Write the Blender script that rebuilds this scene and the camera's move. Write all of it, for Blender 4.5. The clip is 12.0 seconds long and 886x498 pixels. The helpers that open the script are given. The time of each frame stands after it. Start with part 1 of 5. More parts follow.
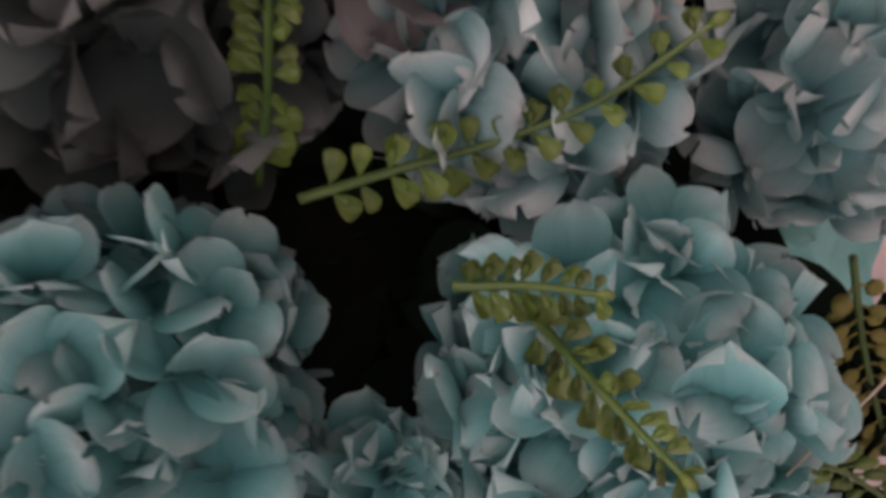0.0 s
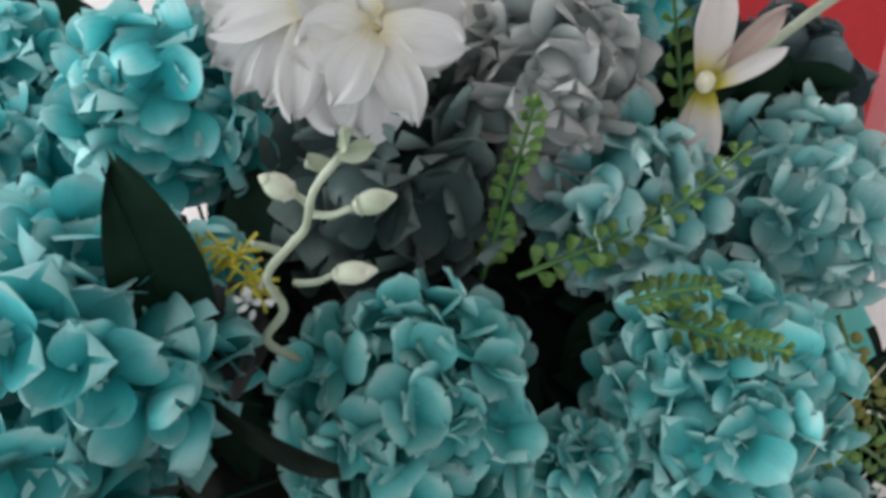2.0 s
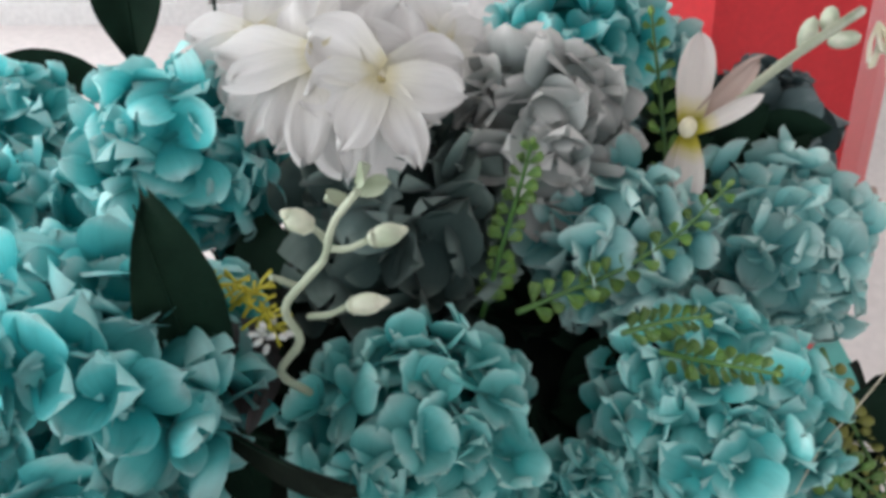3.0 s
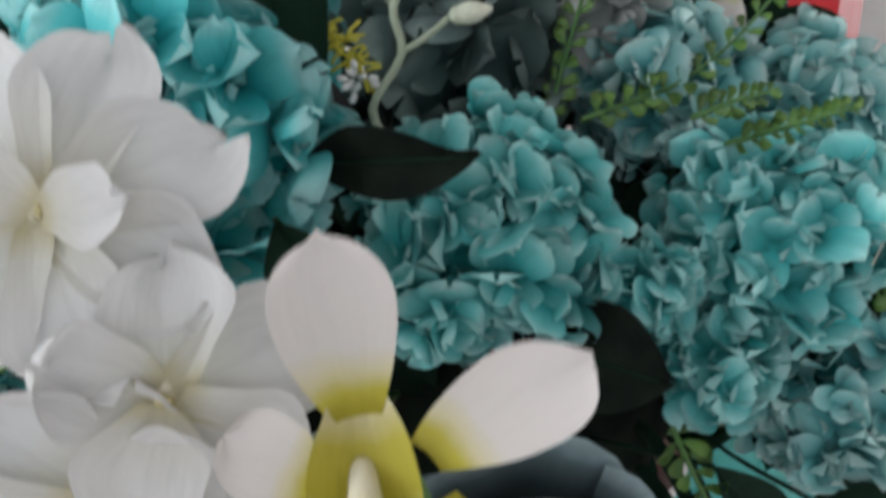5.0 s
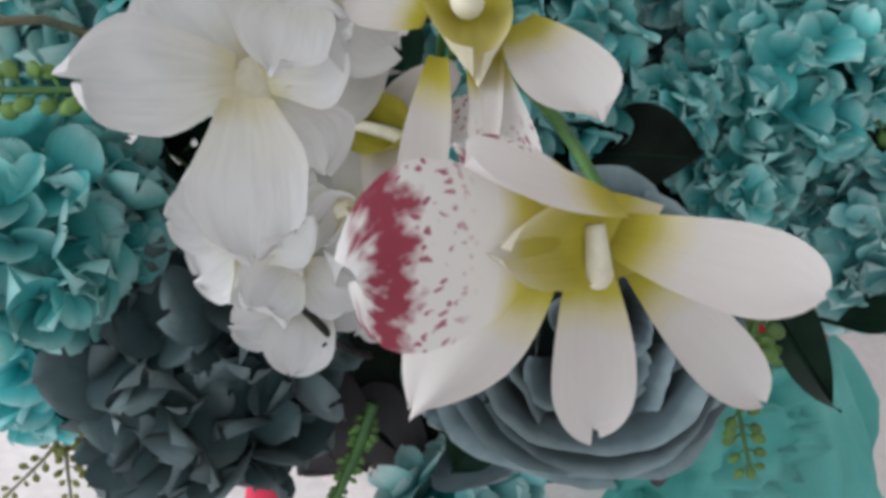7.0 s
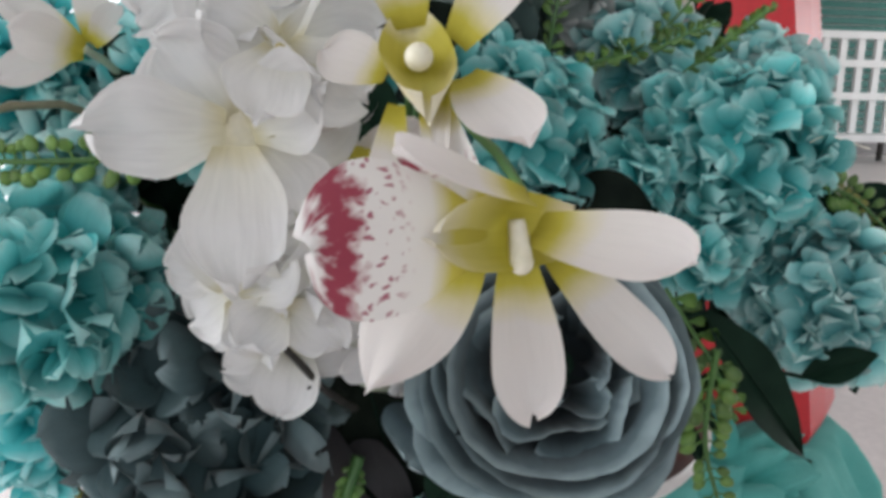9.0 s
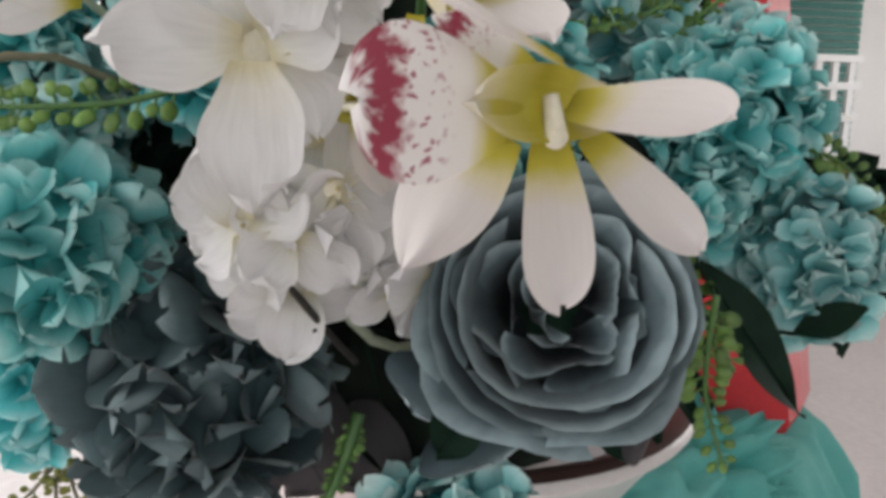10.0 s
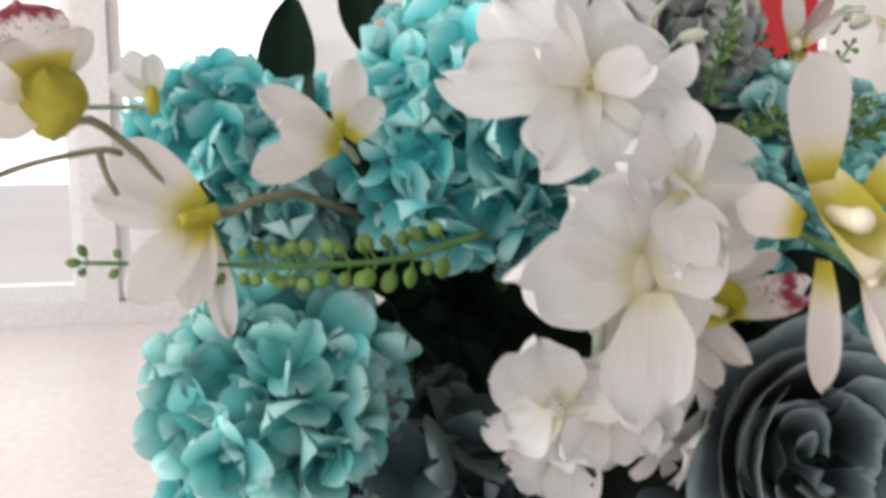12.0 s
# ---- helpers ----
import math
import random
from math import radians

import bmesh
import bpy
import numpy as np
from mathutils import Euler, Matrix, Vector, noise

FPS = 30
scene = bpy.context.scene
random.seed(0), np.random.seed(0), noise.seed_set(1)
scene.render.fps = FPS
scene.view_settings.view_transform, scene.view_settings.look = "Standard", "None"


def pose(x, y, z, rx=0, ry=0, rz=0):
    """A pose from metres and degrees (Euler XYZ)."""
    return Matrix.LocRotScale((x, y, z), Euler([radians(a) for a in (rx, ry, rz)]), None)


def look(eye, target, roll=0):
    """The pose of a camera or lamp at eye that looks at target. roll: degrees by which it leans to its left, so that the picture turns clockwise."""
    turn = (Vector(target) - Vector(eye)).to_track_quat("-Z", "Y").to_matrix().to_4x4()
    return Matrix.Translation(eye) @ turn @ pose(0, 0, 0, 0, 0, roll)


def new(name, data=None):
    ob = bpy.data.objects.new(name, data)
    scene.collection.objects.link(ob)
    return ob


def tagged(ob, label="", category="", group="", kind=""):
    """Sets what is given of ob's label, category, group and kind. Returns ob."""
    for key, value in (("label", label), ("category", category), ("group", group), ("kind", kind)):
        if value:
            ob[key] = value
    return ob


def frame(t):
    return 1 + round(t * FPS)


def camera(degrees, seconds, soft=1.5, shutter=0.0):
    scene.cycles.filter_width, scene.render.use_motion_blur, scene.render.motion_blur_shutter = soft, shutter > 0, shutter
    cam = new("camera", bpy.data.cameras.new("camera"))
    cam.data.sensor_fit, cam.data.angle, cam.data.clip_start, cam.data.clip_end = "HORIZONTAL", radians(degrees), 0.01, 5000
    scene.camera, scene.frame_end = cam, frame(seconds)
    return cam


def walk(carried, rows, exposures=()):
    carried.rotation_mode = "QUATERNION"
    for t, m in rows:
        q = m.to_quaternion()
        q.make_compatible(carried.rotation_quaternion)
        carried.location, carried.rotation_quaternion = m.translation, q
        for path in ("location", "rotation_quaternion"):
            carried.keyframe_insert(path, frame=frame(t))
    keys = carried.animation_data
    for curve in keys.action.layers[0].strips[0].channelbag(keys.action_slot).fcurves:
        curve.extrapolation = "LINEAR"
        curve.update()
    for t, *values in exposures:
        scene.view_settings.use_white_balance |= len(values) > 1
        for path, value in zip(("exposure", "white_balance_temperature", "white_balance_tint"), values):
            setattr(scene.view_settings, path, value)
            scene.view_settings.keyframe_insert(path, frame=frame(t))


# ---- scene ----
cam = camera(55.5, 12.0, soft=3.8, shutter=0.4)
PATH = [
    (0, (-0.0078, 0.0235, 1.4468), (0.0460, 0.7438, 0.1321), 6.21),
    (0.5, (-0.0342, -0.0216, 1.4932), (0.0236, 0.8518, 0.2751), 4.70),
    (1, (-0.0708, -0.0712, 1.5070), (0.0004, 0.9337, 0.3956), 3.66),
    (1.5, (-0.0916, -0.1199, 1.5144), (-0.0102, 0.9631, 0.4797), 2.92),
    (2, (-0.1098, -0.1411, 1.5150), (0.0211, 0.9861, 0.5341), 3.30),
    (2.5, (-0.1184, -0.1436, 1.5190), (0.0445, 1.0107, 0.5751), 3.16),
    (4.5, (-0.1614, -0.2395, 1.4469), (0.0337, 1.0653, 0.7330), 4.96),
    (5, (-0.1862, -0.2411, 1.3725), (0.0875, 1.0708, 0.6988), 4.80),
    (5.5, (-0.1851, -0.2688, 1.3248), (0.0563, 1.0712, 0.6954), 4.21),
    (6, (-0.1903, -0.3019, 1.2995), (0.0839, 1.0508, 0.7120), 3.20),
    (6.5, (-0.2177, -0.3226, 1.2747), (0.0407, 1.0520, 0.7325), 3.03),
    (8.5, (-0.1962, -0.3769, 1.2472), (0.0371, 1.0607, 0.8881), 1.58),
    (9, (-0.2055, -0.3823, 1.2424), (0.0314, 1.0663, 0.9332), 1.32),
    (9.5, (-0.2183, -0.3906, 1.2231), (0.0554, 1.0541, 0.9269), 1.11),
    (10, (-0.2231, -0.3874, 1.2055), (0.0713, 1.0590, 0.9385), 1.25),
    (10.5, (-0.2411, -0.3777, 1.1859), (0.0735, 1.0636, 0.9144), 0.50),
    (11, (-0.2737, -0.3632, 1.1822), (0.0674, 1.0741, 0.9218), 0.99),
    (11.5, (-0.3433, -0.3564, 1.2346), (0.0689, 1.0579, 0.9523), 1.78),
    (12, (-0.3814, -0.3368, 1.2962), (0.0421, 1.0592, 0.9473), 2.55),
]
EXPOSURES = [(0.0, -0.24, 7900, 54), (0.5, -0.2, 7000, 26), (1.0, -0.01, 6500, 14), (1.5, 0.14, 6300, 8), (2.0, 0.22, 6200, 7), (2.5, 0.36, 6300, 8), (4.5, 0.1, 6400, 10), (5.0, 0.04, 6200, 8), (5.5, 0.02, 6100, 8), (6.5, 0.02, 6100, 8), (8.5, 0.16, 6150, 8), (9.5, 0.09, 6450, 10), (11.0, 0.11, 6700, 12), (12.0, 0.28, 6750, 12)]
walk(cam, [(t, look(eye, target, roll)) for t, eye, target, roll in PATH], EXPOSURES)

# ---- light ----
world = bpy.data.worlds.new("world")
scene.world = world
world.use_nodes = True
wn = world.node_tree.nodes
sky = wn.new("ShaderNodeTexSky")
sky.sky_type = "NISHITA"
sky.sun_disc = False
sky.sun_elevation, sky.sun_rotation = radians(38), radians(-60)
wn["Background"].inputs["Strength"].default_value = 0.12
world.node_tree.links.new(sky.outputs[0], wn["Background"].inputs["Color"])


def area_lamp(name, m, w, h, watts, colour=(1, 1, 1)):
    data = bpy.data.lights.new(name, "AREA")
    data.shape, data.size, data.size_y, data.energy, data.color = "RECTANGLE", w, h, watts, colour
    ob = new(name, data)
    ob.matrix_world = m
    return ob


# daylight by the glazed wall, and by west windows assumed out of view
area_lamp("window_light_left", look((-3.85, 0.2, 2.35), (0, 0.3, 1.0)), 6.0, 2.2, 146, (1.0, 0.99, 0.98))
area_lamp("window_light_glazed", look((-1.7, 3.85, 1.9), (-0.6, 0, 1.0)), 4.0, 2.8, 36, (1.0, 0.99, 0.985))
# added fill lamps at the south and east openings, no source known there
area_lamp("added_fill_front", look((0.2, -5.7, 2.5), (0, 0, 1.1)), 6.4, 2.4, 60, (1.0, 0.97, 0.94))
area_lamp("added_fill_right", look((13.9, 6.0, 2.0), (3.0, 5.0, 1.0)), 9.0, 2.4, 380, (1.0, 0.985, 0.97))


# ---- materials ----
def material(name):
    m = bpy.data.materials.new(name)
    m.use_nodes = True
    return m, m.node_tree.nodes, m.node_tree.links, m.node_tree.nodes["Principled BSDF"]


def ramp(nodes, stops):
    r = nodes.new("ShaderNodeValToRGB")
    e = r.color_ramp.elements
    while len(e) < len(stops):
        e.new(0.5)
    for k, (p, c) in zip(e, stops):
        k.position, k.color = p, (*c, 1)
    return r


def mixed(nodes, links, kind, fac, a, b):
    x = nodes.new("ShaderNodeMix")
    x.data_type, x.blend_type = "RGBA", kind
    for socket, value in ((x.inputs["Factor"], fac), (x.inputs["A"], a), (x.inputs["B"], b)):
        if isinstance(value, (int, float)):
            socket.default_value = value
        elif isinstance(value, tuple):
            socket.default_value = (*value, 1)
        else:
            links.new(value, socket)
    return x.outputs["Result"]


def cloth_petal(name, stops, shift=0.25, through_light=0.3, rough=0.75, veined=0.5, sheen=0.15):
    """Petal fabric: a colour from base to edge, dye mixed with painted shade in the dark ramps, fine lengthwise veins,
    a weave, and some light that passes through.
    """
    m, nodes, links, bsdf = material(name)
    uv = nodes.new("ShaderNodeUVMap")
    sep = nodes.new("ShaderNodeSeparateXYZ")
    links.new(uv.outputs["UV"], sep.inputs[0])
    col = ramp(nodes, stops)
    geo = nodes.new("ShaderNodeTexCoord")
    wide = nodes.new("ShaderNodeTexNoise")
    wide.inputs["Scale"].default_value = 45
    wide.inputs["Detail"].default_value = 3
    links.new(geo.outputs["Object"], wide.inputs["Vector"])
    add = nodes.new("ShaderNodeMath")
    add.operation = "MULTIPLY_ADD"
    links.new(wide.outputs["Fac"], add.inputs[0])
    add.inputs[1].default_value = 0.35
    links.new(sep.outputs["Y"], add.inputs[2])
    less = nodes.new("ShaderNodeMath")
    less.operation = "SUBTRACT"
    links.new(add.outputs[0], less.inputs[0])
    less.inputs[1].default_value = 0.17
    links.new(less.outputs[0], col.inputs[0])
    info = nodes.new("ShaderNodeObjectInfo")
    val = nodes.new("ShaderNodeMapRange")
    val.inputs["To Min"].default_value, val.inputs["To Max"].default_value = 1 - shift, 1 + shift
    links.new(info.outputs["Random"], val.inputs["Value"])
    hsv = nodes.new("ShaderNodeHueSaturation")
    links.new(val.outputs[0], hsv.inputs["Value"])
    links.new(col.outputs[0], hsv.inputs["Color"])
    veins = nodes.new("ShaderNodeTexNoise")
    veins.inputs["Scale"].default_value = 1.0
    veins.inputs["Detail"].default_value = 4
    stretch = nodes.new("ShaderNodeMapping")
    stretch.inputs["Scale"].default_value = (16, 2.6, 1)
    links.new(uv.outputs["UV"], stretch.inputs["Vector"])
    links.new(stretch.outputs[0], veins.inputs["Vector"])
    vein_col = ramp(nodes, [(0.3, (0.8, 0.8, 0.8)), (0.6, (1.04, 1.04, 1.04))])
    links.new(veins.outputs["Fac"], vein_col.inputs[0])
    petal_colour = mixed(nodes, links, "MULTIPLY", veined, hsv.outputs[0], vein_col.outputs[0])
    links.new(petal_colour, bsdf.inputs["Base Color"])
    bsdf.inputs["Roughness"].default_value = rough
    bsdf.inputs["Specular IOR Level"].default_value = 0.25
    bsdf.inputs["Sheen Weight"].default_value = sheen
    bump = nodes.new("ShaderNodeBump")
    bump.inputs["Strength"].default_value = 0.25
    bump.inputs["Distance"].default_value = 0.0006
    links.new(veins.outputs["Fac"], bump.inputs["Height"])
    links.new(bump.outputs[0], bsdf.inputs["Normal"])
    tr = nodes.new("ShaderNodeBsdfTranslucent")
    links.new(petal_colour, tr.inputs["Color"])
    links.new(bump.outputs[0], tr.inputs["Normal"])
    mix = nodes.new("ShaderNodeMixShader")
    mix.inputs[0].default_value = through_light
    links.new(bsdf.outputs[0], mix.inputs[1])
    links.new(tr.outputs[0], mix.inputs[2])
    links.new(mix.outputs[0], nodes["Material Output"].inputs["Surface"])
    return m


def plain(name, a, b, scale=8.0, rough=0.6, metal=0.0, bump=0.2, depth=0.001, fine=60.0, spec=0.5, vary=0.0):
    """A painted, moulded or grown surface: two tones in large stains and a fine grain."""
    m, nodes, links, bsdf = material(name)
    geo = nodes.new("ShaderNodeTexCoord")
    n1, n2 = nodes.new("ShaderNodeTexNoise"), nodes.new("ShaderNodeTexNoise")
    n1.inputs["Scale"].default_value, n2.inputs["Scale"].default_value = scale, fine
    n1.inputs["Detail"].default_value = n2.inputs["Detail"].default_value = 4
    links.new(geo.outputs["Object"], n1.inputs["Vector"])
    links.new(geo.outputs["Object"], n2.inputs["Vector"])
    col = ramp(nodes, [(0.32, a), (0.68, b)])
    links.new(n1.outputs["Fac"], col.inputs[0])
    grain = ramp(nodes, [(0.3, (0.86, 0.86, 0.86)), (0.7, (1.06, 1.06, 1.06))])
    links.new(n2.outputs["Fac"], grain.inputs[0])
    info = nodes.new("ShaderNodeObjectInfo")
    val = nodes.new("ShaderNodeMapRange")
    val.inputs["To Min"].default_value, val.inputs["To Max"].default_value = 1 - vary, 1 + vary
    links.new(info.outputs["Random"], val.inputs["Value"])
    hsv = nodes.new("ShaderNodeHueSaturation")
    links.new(val.outputs[0], hsv.inputs["Value"])
    links.new(mixed(nodes, links, "MULTIPLY", 0.7, col.outputs[0], grain.outputs[0]), hsv.inputs["Color"])
    links.new(hsv.outputs[0], bsdf.inputs["Base Color"])
    bsdf.inputs["Roughness"].default_value, bsdf.inputs["Metallic"].default_value = rough, metal
    bsdf.inputs["Specular IOR Level"].default_value = spec
    bp = nodes.new("ShaderNodeBump")
    bp.inputs["Strength"].default_value, bp.inputs["Distance"].default_value = bump, depth
    links.new(n2.outputs["Fac"], bp.inputs["Height"])
    links.new(bp.outputs[0], bsdf.inputs["Normal"])
    return m


# dark base and pale edge stops mix dye with painted shade and highlight
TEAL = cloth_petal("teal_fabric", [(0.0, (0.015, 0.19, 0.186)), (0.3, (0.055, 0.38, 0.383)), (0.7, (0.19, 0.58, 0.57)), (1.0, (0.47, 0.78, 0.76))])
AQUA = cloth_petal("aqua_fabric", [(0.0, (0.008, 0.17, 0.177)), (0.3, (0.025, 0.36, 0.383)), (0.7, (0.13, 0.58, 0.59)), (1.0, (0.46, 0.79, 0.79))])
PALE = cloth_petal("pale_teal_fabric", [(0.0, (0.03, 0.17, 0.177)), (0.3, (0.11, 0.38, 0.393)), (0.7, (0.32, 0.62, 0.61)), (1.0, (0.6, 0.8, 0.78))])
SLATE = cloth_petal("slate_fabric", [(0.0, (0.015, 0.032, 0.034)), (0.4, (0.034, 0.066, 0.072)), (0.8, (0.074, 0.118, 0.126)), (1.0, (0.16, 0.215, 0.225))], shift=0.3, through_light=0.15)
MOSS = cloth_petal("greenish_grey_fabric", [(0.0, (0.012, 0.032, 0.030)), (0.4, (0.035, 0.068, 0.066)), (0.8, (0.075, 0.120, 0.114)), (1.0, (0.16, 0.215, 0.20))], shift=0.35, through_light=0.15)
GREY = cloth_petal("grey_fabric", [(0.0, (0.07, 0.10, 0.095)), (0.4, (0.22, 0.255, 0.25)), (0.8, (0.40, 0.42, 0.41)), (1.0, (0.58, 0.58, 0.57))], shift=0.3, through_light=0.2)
# near-black base and pale edge paint the rose's inner shade and lit rims
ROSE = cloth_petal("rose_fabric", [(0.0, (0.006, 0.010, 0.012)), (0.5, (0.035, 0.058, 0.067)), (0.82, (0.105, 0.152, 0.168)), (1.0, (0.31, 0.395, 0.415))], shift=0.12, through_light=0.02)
# veining strengthened so that it also paints shading of folds
WHITE = cloth_petal("white_fabric", [(0.0, (0.60, 0.55, 0.36)), (0.18, (0.70, 0.685, 0.62)), (0.6, (0.72, 0.71, 0.705)), (1.0, (0.74, 0.73, 0.725))], shift=0.06, through_light=0.28, veined=0.4)
ORCHID = cloth_petal("orchid_fabric", [(0.0, (0.38, 0.33, 0.03)), (0.12, (0.50, 0.44, 0.06)), (0.25, (0.66, 0.60, 0.39)), (0.40, (0.70, 0.655, 0.62)), (1.0, (0.71, 0.665, 0.65))], shift=0.04, through_light=0.35, veined=0.16)
THROAT = cloth_petal("orchid_throat_fabric", [(0.0, (0.68, 0.62, 0.42)), (0.22, (0.46, 0.40, 0.06)), (0.5, (0.40, 0.35, 0.03)), (0.75, (0.58, 0.52, 0.16)), (1.0, (0.80, 0.75, 0.62))], shift=0.05, through_light=0.2, veined=0.3)
# core colours hold the shade of the gaps between petals
CORE = plain("teal_core", (0.012, 0.15, 0.15), (0.022, 0.22, 0.22), 60, 0.9, spec=0.1)
CORE_DARK = plain("slate_core", (0.012, 0.018, 0.02), (0.03, 0.04, 0.042), 60, 0.9)
FERN = plain("fern_plastic", (0.035, 0.11, 0.025), (0.08, 0.18, 0.04), 40, 0.45, fine=300)
BEAD = plain("fern_leaflet_plastic", (0.05, 0.14, 0.03), (0.15, 0.25, 0.045), 90, 0.45, fine=400, vary=0.35)
OLIVE = plain("olive_plastic", (0.16, 0.17, 0.03), (0.26, 0.26, 0.06), 60, 0.5, fine=300)
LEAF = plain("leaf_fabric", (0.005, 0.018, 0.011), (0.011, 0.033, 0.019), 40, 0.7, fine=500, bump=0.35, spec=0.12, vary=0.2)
STEM = plain("stem_plastic", (0.30, 0.36, 0.25), (0.45, 0.50, 0.38), 50, 0.5, fine=300)
TWIG = plain("twig_plastic", (0.16, 0.14, 0.09), (0.30, 0.27, 0.18), 50, 0.55, fine=300)
DARK_TWIG = plain("dark_twig", (0.02, 0.02, 0.018), (0.05, 0.045, 0.04), 60, 0.6, fine=300, spec=0.2)
BUD = plain("bud_plastic", (0.42, 0.50, 0.36), (0.66, 0.66, 0.54), 70, 0.5, fine=300)
YELLOW = plain("yellow_filament", (0.42, 0.40, 0.02), (0.62, 0.56, 0.06), 80, 0.5, fine=300)
CREAM = plain("cream_column", (0.72, 0.66, 0.46), (0.82, 0.78, 0.66), 80, 0.5, fine=300)
# near-black standing for shade deep in the bouquet
SHADE_DARK = plain("shade_dark", (0.008, 0.012, 0.01), (0.018, 0.024, 0.018), 40, 0.95, fine=400, bump=0.6, spec=0.05)
VASE = plain("white_glaze", (0.66, 0.62, 0.60), (0.74, 0.70, 0.68), 6, 0.3, fine=120, bump=0.05)
RIM = plain("brown_rim", (0.07, 0.035, 0.03), (0.13, 0.075, 0.065), 14, 0.5, fine=200)
# greyer than the outer glaze, the inside's shade put into the colour
VASE_IN = plain("vase_inside", (0.30, 0.27, 0.26), (0.38, 0.35, 0.34), 12, 0.6, fine=200)
RED = plain("red_paint", (0.52, 0.012, 0.02), (0.62, 0.02, 0.03), 5, 0.42, fine=150, bump=0.08)
MINT = plain("mint_cloth", (0.09, 0.40, 0.36), (0.20, 0.54, 0.49), 7, 0.85, fine=500, bump=0.3, spec=0.1)
FLOOR = plain("pale_tile", (0.66, 0.60, 0.585), (0.74, 0.68, 0.665), 1.4, 0.35, fine=30, bump=0.05)
PLASTER = plain("white_plaster", (0.74, 0.73, 0.72), (0.80, 0.79, 0.78), 1.2, 0.85, fine=40, bump=0.15)
SHUTTER = plain("green_shutter_paint", (0.03, 0.15, 0.13), (0.05, 0.20, 0.17), 3, 0.5, fine=60)
WHITE_PAINT = plain("white_paint", (0.76, 0.76, 0.76), (0.82, 0.82, 0.82), 4, 0.45, fine=80, bump=0.08)
SHADOW_GREY = plain("shadow_grey", (0.22, 0.21, 0.21), (0.30, 0.29, 0.29), 3, 0.6)


PINKISH = plain("pinkish_dry", (0.42, 0.30, 0.26), (0.62, 0.50, 0.46), 12, 0.8)
RUBY = plain("pinkish_red", (0.66, 0.02, 0.07), (0.74, 0.04, 0.10), 9, 0.4)
GLASS, _n, _l, _b = material("clear_glass")
_b.inputs["Base Color"].default_value = (0.96, 0.98, 0.98, 1)
_b.inputs["Roughness"].default_value, _b.inputs["Transmission Weight"].default_value, _b.inputs["IOR"].default_value = 0.02, 1.0, 1.45
GLOW, _n, _l, _b = material("daylight_outside")
_b.inputs["Base Color"].default_value = (0.8, 0.8, 0.8, 1)
_b.inputs["Emission Color"].default_value = (0.96, 0.97, 1.0, 1)
_b.inputs["Emission Strength"].default_value = 0.5


# ---- builders ----
def mesh_of(name, bm, mat, smooth=True):
    me = bpy.data.meshes.new(name)
    bm.normal_update()
    bm.to_mesh(me)
    bm.free()
    me.materials.append(mat)
    if smooth:
        me.polygons.foreach_set("use_smooth", [True] * len(me.polygons))
    return me


def linked(name, me, parent, m=None, label=""):
    """One mesh object under a thing; m is its pose in the world."""
    ob = new(name, me)
    if parent:
        ob.parent = parent
    ob.matrix_basis = m if m else Matrix()
    if label:
        ob["label"] = label
    return ob


def nest(child, parent):
    """Makes a part the sub-part of another part, where it stands."""
    child.parent = parent
    child.matrix_parent_inverse = parent.matrix_basis.inverted()
    return child


def part(name, bm, mat, parent, label="", smooth=True, m=None):
    return linked(name, mesh_of(name, bm, mat, smooth), parent, m, label)


def thing(name, label, category, group="", at=(0, 0, 0)):
    ob = new(name)
    ob.empty_display_size = 0.02
    return tagged(ob, label, category, group)


def axes(origin, along, facing, roll=0.0):
    """A pose whose y runs along one way and whose z looks as nearly as possible another way."""
    y = Vector(along).normalized()
    z = Vector(facing)
    z = z - z.dot(y) * y
    if z.length < 1e-5:
        z = y.orthogonal()
    z.normalize()
    m = Matrix((y.cross(z), y, z)).transposed().to_4x4()
    return Matrix.Translation(origin) @ m @ Matrix.Rotation(radians(roll), 4, "Y")


